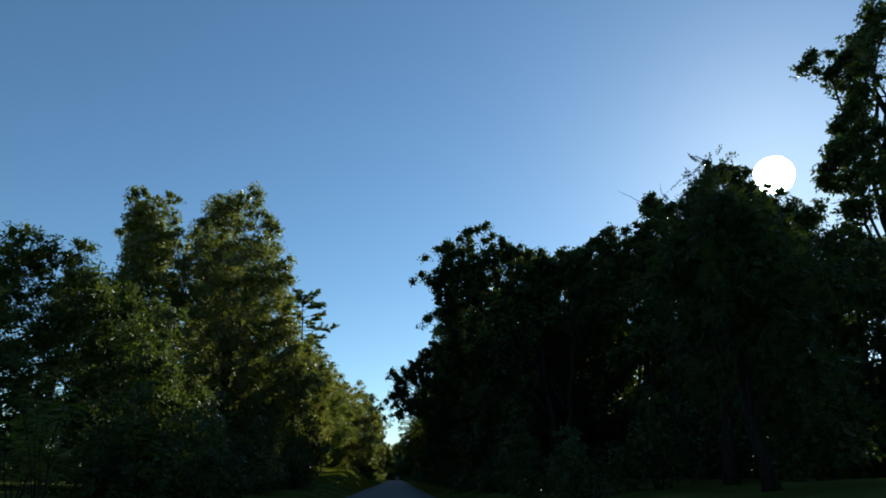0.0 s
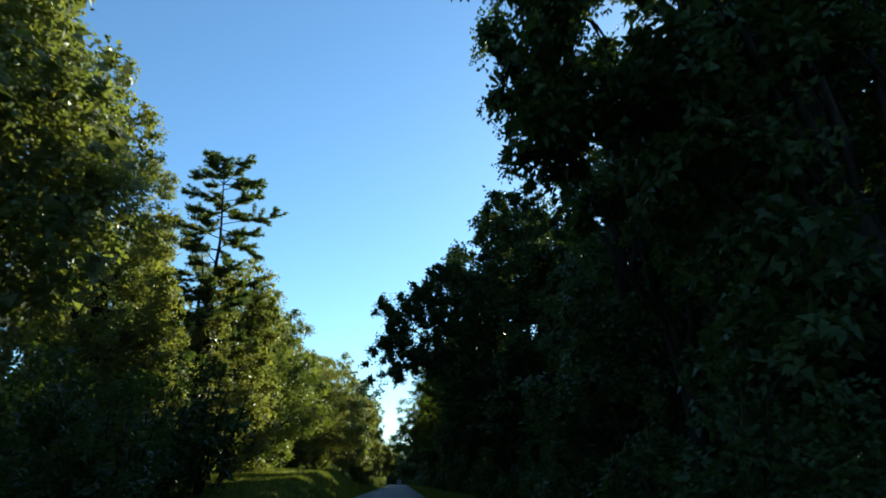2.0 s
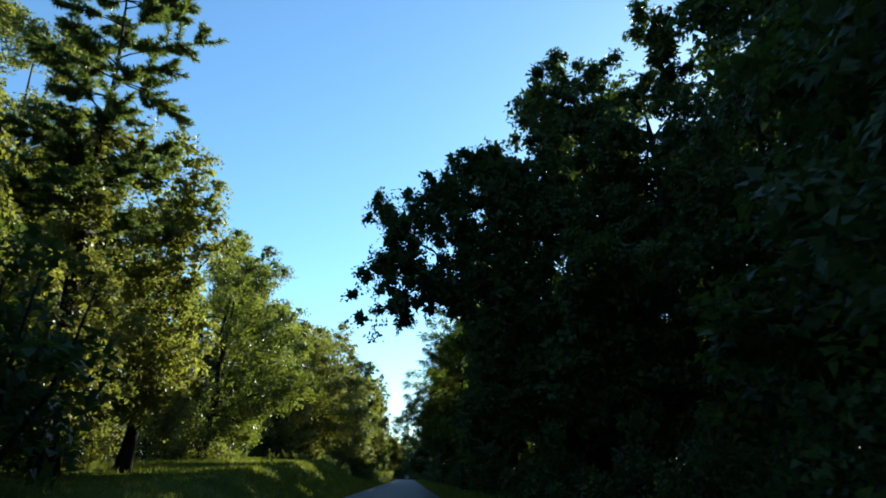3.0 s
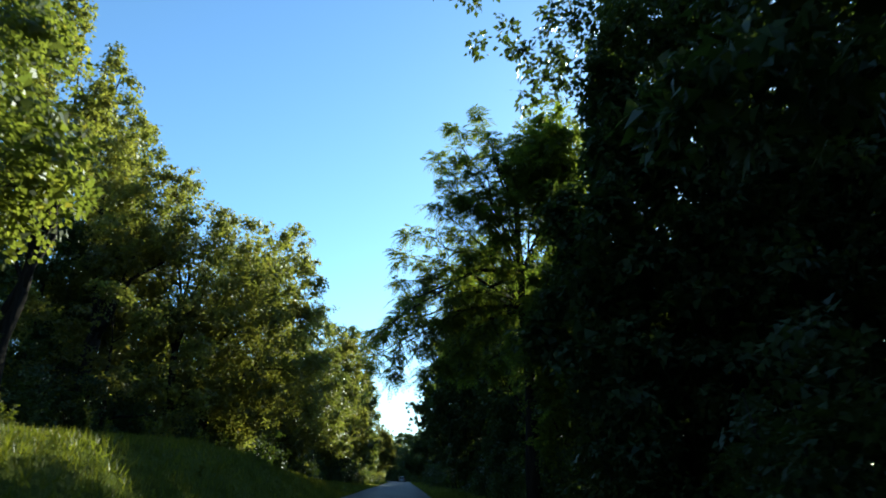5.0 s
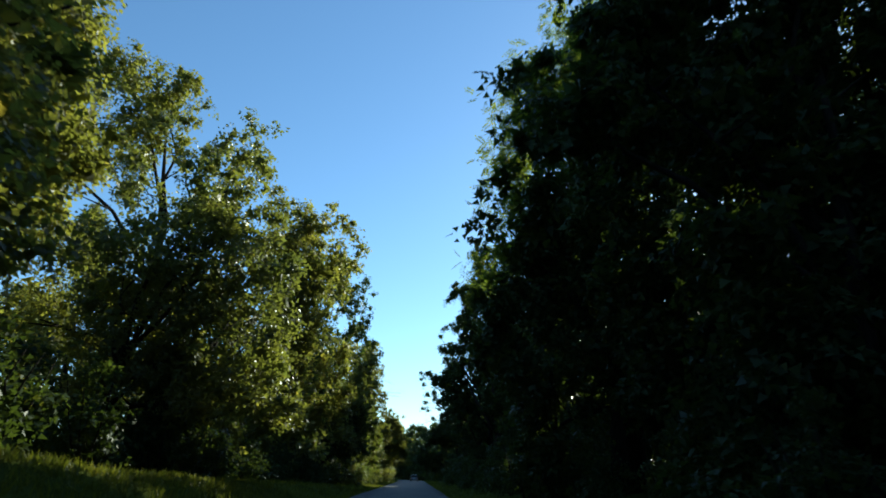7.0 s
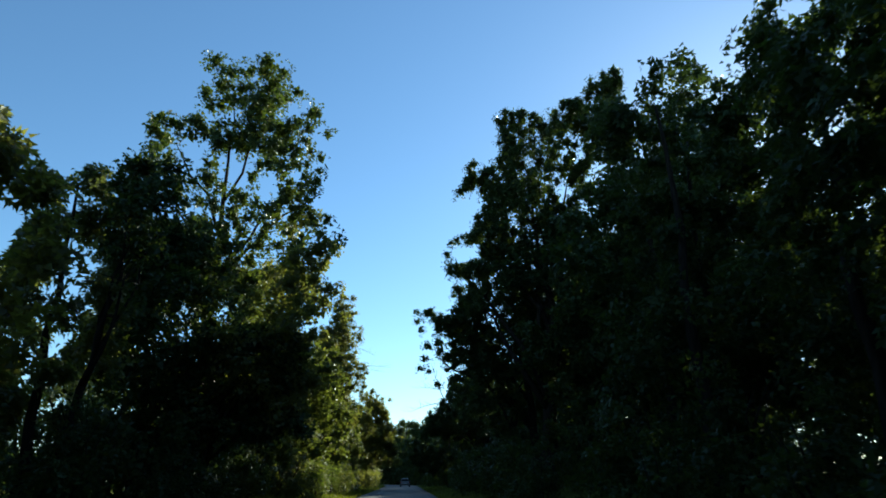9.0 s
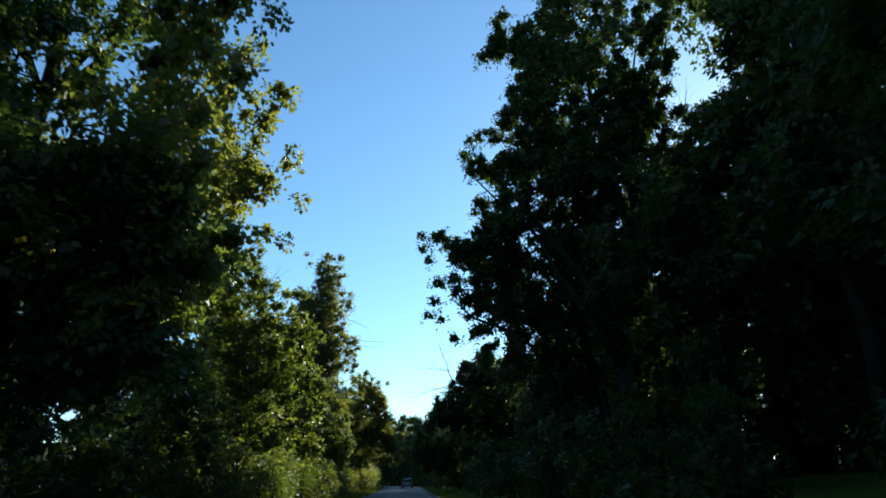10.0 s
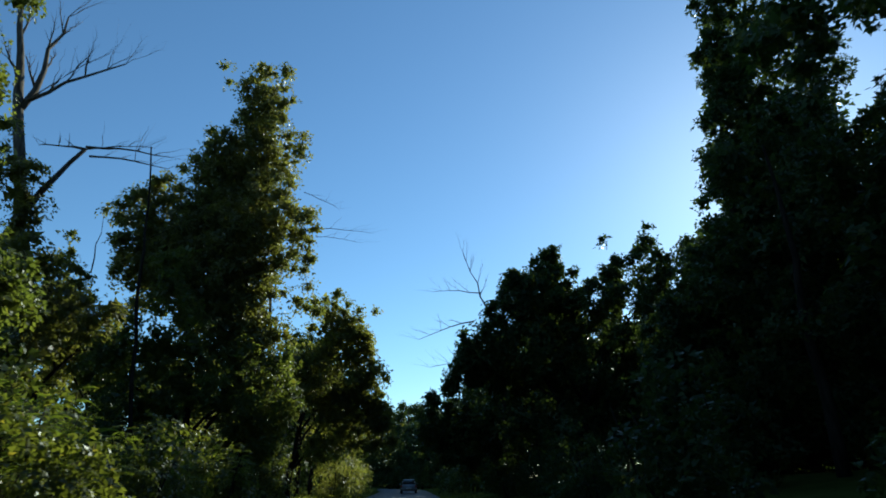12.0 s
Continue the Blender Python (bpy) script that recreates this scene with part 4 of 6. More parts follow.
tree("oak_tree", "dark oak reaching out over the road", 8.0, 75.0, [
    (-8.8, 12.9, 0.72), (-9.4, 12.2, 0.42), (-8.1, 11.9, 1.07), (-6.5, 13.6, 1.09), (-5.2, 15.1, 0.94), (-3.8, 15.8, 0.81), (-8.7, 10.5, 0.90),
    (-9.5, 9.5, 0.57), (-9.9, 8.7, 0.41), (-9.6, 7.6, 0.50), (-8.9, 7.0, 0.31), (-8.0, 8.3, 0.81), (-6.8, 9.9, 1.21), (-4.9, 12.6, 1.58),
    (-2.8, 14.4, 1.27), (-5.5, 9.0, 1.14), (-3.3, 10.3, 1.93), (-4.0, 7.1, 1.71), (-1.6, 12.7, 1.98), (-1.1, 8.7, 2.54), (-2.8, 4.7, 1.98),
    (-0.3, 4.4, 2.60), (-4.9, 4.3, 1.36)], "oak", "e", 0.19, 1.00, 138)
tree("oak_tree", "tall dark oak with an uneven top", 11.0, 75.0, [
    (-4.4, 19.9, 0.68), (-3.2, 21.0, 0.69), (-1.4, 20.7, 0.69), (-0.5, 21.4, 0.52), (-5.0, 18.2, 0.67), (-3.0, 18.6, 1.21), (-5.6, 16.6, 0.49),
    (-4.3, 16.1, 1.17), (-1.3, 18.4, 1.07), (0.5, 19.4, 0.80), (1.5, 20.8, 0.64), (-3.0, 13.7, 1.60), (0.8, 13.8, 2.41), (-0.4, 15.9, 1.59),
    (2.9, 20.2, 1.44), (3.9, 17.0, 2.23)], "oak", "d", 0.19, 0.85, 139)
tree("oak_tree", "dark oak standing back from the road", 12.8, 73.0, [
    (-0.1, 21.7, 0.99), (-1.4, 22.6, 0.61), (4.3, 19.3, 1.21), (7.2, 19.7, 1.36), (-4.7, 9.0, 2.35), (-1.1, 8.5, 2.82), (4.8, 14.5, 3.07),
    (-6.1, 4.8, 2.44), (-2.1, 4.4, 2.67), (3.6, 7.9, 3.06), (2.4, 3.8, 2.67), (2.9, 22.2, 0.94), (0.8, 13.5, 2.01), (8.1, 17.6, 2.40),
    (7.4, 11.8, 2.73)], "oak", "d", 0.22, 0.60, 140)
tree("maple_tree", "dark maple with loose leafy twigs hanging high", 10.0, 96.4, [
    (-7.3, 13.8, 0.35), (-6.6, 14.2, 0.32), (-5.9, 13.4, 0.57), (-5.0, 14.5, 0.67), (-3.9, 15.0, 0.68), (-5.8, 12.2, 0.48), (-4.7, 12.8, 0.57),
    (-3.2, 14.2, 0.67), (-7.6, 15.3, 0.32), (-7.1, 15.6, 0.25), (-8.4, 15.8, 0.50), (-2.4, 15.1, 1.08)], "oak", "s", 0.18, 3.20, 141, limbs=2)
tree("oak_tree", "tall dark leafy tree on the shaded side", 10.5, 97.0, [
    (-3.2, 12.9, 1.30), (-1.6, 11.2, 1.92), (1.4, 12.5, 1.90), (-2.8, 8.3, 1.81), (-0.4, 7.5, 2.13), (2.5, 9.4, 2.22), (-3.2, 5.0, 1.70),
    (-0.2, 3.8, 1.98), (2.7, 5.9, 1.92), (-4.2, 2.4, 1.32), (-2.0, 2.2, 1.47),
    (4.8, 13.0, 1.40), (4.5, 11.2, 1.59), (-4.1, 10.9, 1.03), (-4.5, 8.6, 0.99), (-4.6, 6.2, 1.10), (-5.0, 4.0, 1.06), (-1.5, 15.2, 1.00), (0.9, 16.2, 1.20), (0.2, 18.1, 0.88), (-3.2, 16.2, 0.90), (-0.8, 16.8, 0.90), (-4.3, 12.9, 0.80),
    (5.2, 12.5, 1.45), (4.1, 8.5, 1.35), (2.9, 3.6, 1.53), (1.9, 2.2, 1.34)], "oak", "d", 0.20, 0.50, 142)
walnut(5.4, 103.8, 14.5, [
    (0.62, 3.7, 101.2, 13.0), (0.62, 2.8, 101.4, 12.3), (0.60, 2.1, 101.0, 11.2), (0.60, 3.4, 102.2, 11.6), (0.58, 1.8, 100.8, 10.2),
    (0.58, 0.9, 100.8, 9.3), (0.58, 2.6, 101.6, 9.4), (0.58, 0.7, 101.0, 8.5), (0.55, 0.6, 100.8, 7.6), (0.55, 1.7, 101.4, 8.2),
    (0.55, 0.9, 100.4, 6.9), (0.60, 0.1, 98.6, 5.5), (0.58, -0.3, 101.0, 5.1), (0.58, -0.1, 101.3, 5.9), (0.60, 0.4, 99.4, 6.0), (0.60, 0.6, 100.5, 4.6), (0.58, 0.5, 100.0, 5.2),
    (0.58, 1.5, 101.9, 4.8), (0.55, 1.8, 100.4, 5.9), (0.52, 2.1, 102.4, 5.1), (0.50, 2.9, 102.8, 5.2), (0.50, 3.3, 102.0, 6.2),
    (0.50, 2.4, 101.0, 7.2), (0.65, 4.6, 101.6, 12.4), (0.55, 4.4, 101.8, 8.4), (0.50, 3.9, 103.2, 5.2), (0.65, 5.0, 102.4, 14.0),
    (0.60, 3.0, 101.2, 8.6), (0.58, 2.2, 102.0, 6.6), (0.62, 3.6, 101.4, 10.4), (0.60, 2.6, 101.2, 10.6), (0.55, 3.4, 102.6, 7.2),
    (0.65, 6.0, 102.0, 13.0), (0.62, 6.7, 102.2, 11.5), (0.60, 5.9, 101.6, 10.2), (0.58, 6.7, 102.0, 9.0), (0.66, 7.3, 102.4, 13.4), (0.55, 5.2, 101.4, 7.0),
    (0.66, 1.7, 101.6, 12.5), (0.68, 2.4, 101.2, 13.6), (0.68, 3.4, 101.6, 14.4), (0.64, 2.8, 101.8, 11.0), (0.62, 4.2, 102.0, 9.6), (0.64, 4.4, 101.6, 11.2)], 143)
tree("walnut_tree", "shaded walnut with feathery leaves", 8.0, 103.0, [
    (-1.9, 15.0, 0.89), (-1.1, 12.4, 1.14), (-1.5, 10.0, 1.10), (-1.8, 7.7, 1.28), (-2.8, 5.8, 0.93), (-1.4, 4.6, 1.32), (-2.1, 2.6, 0.99),
    (-3.0, 12.4, 1.10), (-2.6, 14.0, 1.20), (-1.0, 13.8, 1.10)], "walnut", "p", 0.17, 0.85, 144)
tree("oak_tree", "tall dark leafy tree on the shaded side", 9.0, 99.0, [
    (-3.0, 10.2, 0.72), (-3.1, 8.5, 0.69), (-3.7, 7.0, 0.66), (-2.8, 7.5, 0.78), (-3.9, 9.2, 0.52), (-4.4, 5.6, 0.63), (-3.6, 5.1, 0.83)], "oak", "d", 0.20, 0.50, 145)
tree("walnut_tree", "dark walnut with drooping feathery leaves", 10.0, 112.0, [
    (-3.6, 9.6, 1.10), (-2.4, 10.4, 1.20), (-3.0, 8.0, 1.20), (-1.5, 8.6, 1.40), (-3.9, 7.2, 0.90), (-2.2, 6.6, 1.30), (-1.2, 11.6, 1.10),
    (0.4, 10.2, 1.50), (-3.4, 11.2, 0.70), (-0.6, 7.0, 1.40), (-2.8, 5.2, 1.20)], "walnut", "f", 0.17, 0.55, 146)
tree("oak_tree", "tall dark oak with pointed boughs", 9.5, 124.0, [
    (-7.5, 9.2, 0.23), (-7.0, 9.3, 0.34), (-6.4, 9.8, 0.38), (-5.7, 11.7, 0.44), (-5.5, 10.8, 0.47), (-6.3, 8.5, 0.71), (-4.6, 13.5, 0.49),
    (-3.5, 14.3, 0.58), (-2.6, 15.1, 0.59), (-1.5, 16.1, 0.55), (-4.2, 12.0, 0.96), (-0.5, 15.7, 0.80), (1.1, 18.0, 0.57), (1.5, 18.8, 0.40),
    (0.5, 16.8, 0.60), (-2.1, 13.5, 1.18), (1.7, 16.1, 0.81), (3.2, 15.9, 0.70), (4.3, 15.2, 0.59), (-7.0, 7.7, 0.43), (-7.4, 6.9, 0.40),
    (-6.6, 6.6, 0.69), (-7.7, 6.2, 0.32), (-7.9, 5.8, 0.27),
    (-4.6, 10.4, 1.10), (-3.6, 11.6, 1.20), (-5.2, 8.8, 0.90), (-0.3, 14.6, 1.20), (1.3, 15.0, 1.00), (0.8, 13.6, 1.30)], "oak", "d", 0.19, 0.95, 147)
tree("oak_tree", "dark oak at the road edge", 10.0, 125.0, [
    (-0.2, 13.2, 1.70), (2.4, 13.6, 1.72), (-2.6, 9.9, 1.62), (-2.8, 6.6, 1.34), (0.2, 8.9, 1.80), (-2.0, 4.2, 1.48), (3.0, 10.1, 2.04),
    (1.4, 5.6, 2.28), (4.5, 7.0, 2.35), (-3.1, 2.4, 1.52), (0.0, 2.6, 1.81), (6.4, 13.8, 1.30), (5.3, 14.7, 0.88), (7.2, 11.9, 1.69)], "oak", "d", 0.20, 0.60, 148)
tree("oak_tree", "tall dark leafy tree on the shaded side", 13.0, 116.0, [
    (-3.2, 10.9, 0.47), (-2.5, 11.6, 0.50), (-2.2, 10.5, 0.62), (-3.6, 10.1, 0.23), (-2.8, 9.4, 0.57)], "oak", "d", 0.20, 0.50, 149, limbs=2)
# added to block the sun from the bank across the road
tree("oak_tree", "tall dark oak added to shade the grassy bank", 10.5, 133.0, [
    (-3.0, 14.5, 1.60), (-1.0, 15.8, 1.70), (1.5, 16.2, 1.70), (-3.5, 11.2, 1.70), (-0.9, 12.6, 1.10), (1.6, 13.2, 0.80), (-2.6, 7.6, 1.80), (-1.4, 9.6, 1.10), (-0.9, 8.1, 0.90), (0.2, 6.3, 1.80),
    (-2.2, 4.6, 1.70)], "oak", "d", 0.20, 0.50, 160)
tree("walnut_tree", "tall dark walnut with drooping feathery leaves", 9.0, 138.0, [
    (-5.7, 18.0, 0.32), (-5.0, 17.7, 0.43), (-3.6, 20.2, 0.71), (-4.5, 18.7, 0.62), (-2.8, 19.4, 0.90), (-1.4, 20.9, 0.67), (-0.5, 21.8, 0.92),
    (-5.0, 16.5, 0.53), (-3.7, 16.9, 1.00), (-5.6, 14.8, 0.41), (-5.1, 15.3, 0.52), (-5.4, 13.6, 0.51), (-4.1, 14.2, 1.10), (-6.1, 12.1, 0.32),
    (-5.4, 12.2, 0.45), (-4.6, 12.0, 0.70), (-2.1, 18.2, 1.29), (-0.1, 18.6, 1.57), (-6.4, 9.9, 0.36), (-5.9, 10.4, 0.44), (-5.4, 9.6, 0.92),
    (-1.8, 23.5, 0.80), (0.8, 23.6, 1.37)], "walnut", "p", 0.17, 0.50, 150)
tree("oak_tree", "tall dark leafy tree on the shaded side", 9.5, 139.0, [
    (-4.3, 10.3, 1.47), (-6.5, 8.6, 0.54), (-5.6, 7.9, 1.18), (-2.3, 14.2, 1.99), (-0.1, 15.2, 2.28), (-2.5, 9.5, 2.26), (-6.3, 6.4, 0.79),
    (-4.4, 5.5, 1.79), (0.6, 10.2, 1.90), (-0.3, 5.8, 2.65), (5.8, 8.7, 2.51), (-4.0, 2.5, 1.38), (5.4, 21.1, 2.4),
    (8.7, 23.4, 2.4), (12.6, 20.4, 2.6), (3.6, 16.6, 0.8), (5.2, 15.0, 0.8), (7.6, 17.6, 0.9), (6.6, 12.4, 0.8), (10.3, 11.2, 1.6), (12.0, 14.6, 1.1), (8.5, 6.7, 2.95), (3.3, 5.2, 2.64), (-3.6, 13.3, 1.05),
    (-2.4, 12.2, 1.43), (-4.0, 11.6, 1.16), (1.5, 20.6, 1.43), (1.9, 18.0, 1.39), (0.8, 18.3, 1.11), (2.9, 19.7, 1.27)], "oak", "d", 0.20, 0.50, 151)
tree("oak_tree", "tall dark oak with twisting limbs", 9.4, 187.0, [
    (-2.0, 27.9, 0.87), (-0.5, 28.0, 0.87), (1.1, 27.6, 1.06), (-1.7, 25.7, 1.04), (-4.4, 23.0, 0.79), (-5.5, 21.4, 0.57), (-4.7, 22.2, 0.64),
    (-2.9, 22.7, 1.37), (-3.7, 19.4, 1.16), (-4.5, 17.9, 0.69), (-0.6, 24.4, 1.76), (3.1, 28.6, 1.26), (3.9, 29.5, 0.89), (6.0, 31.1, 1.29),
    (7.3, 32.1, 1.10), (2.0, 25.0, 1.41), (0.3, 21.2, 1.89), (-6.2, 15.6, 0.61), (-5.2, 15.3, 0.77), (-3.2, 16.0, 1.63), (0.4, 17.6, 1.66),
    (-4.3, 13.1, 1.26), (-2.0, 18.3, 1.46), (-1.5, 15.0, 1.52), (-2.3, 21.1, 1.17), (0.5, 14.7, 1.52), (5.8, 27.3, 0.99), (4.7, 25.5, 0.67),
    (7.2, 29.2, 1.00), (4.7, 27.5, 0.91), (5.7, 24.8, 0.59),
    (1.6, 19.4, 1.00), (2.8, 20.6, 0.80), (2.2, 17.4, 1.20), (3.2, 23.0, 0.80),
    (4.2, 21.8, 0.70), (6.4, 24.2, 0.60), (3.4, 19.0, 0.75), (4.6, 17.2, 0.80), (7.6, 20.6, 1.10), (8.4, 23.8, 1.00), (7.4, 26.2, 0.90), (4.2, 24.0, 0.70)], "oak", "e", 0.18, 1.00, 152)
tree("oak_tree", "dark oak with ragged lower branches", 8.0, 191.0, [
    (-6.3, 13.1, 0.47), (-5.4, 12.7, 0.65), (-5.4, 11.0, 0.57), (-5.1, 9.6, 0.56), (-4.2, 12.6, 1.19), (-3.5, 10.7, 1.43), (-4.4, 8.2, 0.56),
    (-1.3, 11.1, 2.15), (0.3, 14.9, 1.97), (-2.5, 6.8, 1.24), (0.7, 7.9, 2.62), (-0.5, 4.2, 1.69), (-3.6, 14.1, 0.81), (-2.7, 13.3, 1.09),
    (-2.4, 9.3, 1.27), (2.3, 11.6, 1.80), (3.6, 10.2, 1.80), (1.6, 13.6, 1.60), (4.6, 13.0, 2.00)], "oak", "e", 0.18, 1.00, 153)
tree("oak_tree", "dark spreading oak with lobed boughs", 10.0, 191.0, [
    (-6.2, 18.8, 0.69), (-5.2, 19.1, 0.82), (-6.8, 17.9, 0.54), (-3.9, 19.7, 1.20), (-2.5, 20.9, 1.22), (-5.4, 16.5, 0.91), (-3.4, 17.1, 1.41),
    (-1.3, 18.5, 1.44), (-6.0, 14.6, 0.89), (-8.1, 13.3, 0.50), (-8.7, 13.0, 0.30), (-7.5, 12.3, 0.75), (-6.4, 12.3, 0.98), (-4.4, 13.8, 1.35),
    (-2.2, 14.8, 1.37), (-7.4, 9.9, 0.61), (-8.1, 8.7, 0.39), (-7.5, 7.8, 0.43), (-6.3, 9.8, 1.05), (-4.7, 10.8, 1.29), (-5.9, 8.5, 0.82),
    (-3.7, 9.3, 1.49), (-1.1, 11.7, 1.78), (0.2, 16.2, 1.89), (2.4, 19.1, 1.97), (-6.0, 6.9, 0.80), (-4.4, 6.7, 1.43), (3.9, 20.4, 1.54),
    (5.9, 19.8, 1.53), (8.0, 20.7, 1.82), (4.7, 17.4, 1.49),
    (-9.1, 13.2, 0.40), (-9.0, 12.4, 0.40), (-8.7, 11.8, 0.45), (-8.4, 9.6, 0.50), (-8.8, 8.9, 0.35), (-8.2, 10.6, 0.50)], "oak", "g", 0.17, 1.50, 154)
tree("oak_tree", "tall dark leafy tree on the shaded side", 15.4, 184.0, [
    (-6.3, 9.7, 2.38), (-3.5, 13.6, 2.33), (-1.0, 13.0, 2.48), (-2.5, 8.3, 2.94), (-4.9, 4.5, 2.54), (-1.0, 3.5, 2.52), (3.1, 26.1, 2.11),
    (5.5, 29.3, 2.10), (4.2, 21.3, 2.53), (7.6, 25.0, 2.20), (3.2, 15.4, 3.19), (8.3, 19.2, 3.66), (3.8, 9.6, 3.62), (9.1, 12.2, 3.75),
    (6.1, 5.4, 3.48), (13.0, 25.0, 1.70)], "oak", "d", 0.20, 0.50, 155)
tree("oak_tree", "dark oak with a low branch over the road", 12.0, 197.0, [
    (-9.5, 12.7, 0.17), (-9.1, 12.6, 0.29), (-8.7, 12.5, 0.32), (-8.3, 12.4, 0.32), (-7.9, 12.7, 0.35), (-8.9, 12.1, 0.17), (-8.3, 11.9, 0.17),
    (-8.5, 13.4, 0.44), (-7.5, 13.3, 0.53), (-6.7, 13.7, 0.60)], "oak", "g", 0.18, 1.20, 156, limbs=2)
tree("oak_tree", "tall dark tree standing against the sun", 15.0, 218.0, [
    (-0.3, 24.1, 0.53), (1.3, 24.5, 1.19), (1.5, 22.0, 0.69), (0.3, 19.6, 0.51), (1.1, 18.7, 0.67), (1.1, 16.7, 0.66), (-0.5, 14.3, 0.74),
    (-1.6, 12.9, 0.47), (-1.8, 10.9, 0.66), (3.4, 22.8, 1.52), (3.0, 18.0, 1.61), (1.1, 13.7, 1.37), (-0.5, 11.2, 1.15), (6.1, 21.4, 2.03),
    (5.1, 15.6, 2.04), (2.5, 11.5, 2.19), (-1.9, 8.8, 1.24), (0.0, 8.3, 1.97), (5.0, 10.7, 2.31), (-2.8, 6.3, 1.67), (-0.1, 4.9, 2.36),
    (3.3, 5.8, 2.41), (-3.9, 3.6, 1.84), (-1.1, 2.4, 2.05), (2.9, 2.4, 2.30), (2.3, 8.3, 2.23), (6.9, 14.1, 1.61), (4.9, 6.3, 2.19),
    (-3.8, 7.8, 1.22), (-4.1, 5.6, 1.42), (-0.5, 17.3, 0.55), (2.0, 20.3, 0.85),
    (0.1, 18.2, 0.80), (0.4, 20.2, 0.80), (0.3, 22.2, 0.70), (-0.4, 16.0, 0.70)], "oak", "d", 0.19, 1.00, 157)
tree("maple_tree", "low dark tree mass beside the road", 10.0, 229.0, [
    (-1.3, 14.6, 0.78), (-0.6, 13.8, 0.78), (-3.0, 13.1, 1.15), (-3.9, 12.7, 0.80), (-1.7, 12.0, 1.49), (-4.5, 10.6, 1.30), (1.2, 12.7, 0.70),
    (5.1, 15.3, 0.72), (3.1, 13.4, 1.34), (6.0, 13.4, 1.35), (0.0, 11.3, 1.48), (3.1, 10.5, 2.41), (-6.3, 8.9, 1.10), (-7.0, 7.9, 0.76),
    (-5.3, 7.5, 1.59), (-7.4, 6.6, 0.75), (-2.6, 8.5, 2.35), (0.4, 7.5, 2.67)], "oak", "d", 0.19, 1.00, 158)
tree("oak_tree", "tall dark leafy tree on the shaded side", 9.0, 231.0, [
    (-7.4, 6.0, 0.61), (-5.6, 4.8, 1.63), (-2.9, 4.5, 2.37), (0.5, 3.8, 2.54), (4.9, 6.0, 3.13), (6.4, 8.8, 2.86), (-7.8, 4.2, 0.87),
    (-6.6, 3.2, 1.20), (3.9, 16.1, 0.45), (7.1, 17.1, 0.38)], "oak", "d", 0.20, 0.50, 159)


# ---- woods behind, built once and repeated ----
def wood_tree(name, label, leaves, height, width, low, seed, leaf=0.26, thick=0.15, fans=(12, 0.34)):
    rnd = random.Random(seed)
    rows = []
    for i in range(26):
        u = (i + 0.5) / 26
        z = low + (height - low) * u
        wide = width * math.sin(math.pi * (0.18 + 0.72 * u)) ** 0.7
        a, q = rnd.uniform(0, 6.28), rnd.uniform(0.35, 1.0)
        rows.append((wide * q * math.cos(a), z, rnd.uniform(0.75, 1.25) * width * 0.33, wide * q * math.sin(a)))
    top = tagged(new(name), label, "tree", group="trees of the wood")
    rng = np.random.default_rng(seed)
    lobes = [(a, b, z, r) for a, z, r, b in rows]
    lobes = clumps(rng, lobes, False)
    foliage_object("crown", crown_leaves(rng, lobes, "d", leaf, thick, True, 5), inner_leaves(rng, lobes, 0.8, *fans), LEAF[leaves], top)
    bm = bmesh.new()
    g = 0.014 * height + 0.06
    tube(bm, bent(rnd, (0, 0, -0.2), (0.3, 0.2, height * 0.95), 8, 0.012), [g * (1 - 0.1 * i) for i in range(9)], 8)
    part("trunk", bm, BARK, top)
    return top


def set_down(thing, x, y, turn=0.0, size=1.0):
    return Matrix.LocRotScale((x, y, land(x, y) - 0.1), Euler((0, 0, turn)), Vector((size, size, size)))


WOOD = [
    wood_tree("maple_tree", "tall green maple at the back of the wood", "maple", 14.0, 4.2, 3.0, 11),
    wood_tree("oak_tree", "green oak at the back of the wood, darkened as shade", "oak", 15.5, 4.6, 3.5, 12),
    wood_tree("poplar_tree", "narrow green poplar at the back of the wood", "poplar", 17.0, 3.3, 3.0, 13),
    wood_tree("oak_tree", "green oak at the edge of the wood, darkened as shade", "oak", 15.5, 4.6, 3.5, 14, 0.17, 0.25, (26, 0.26)),
]


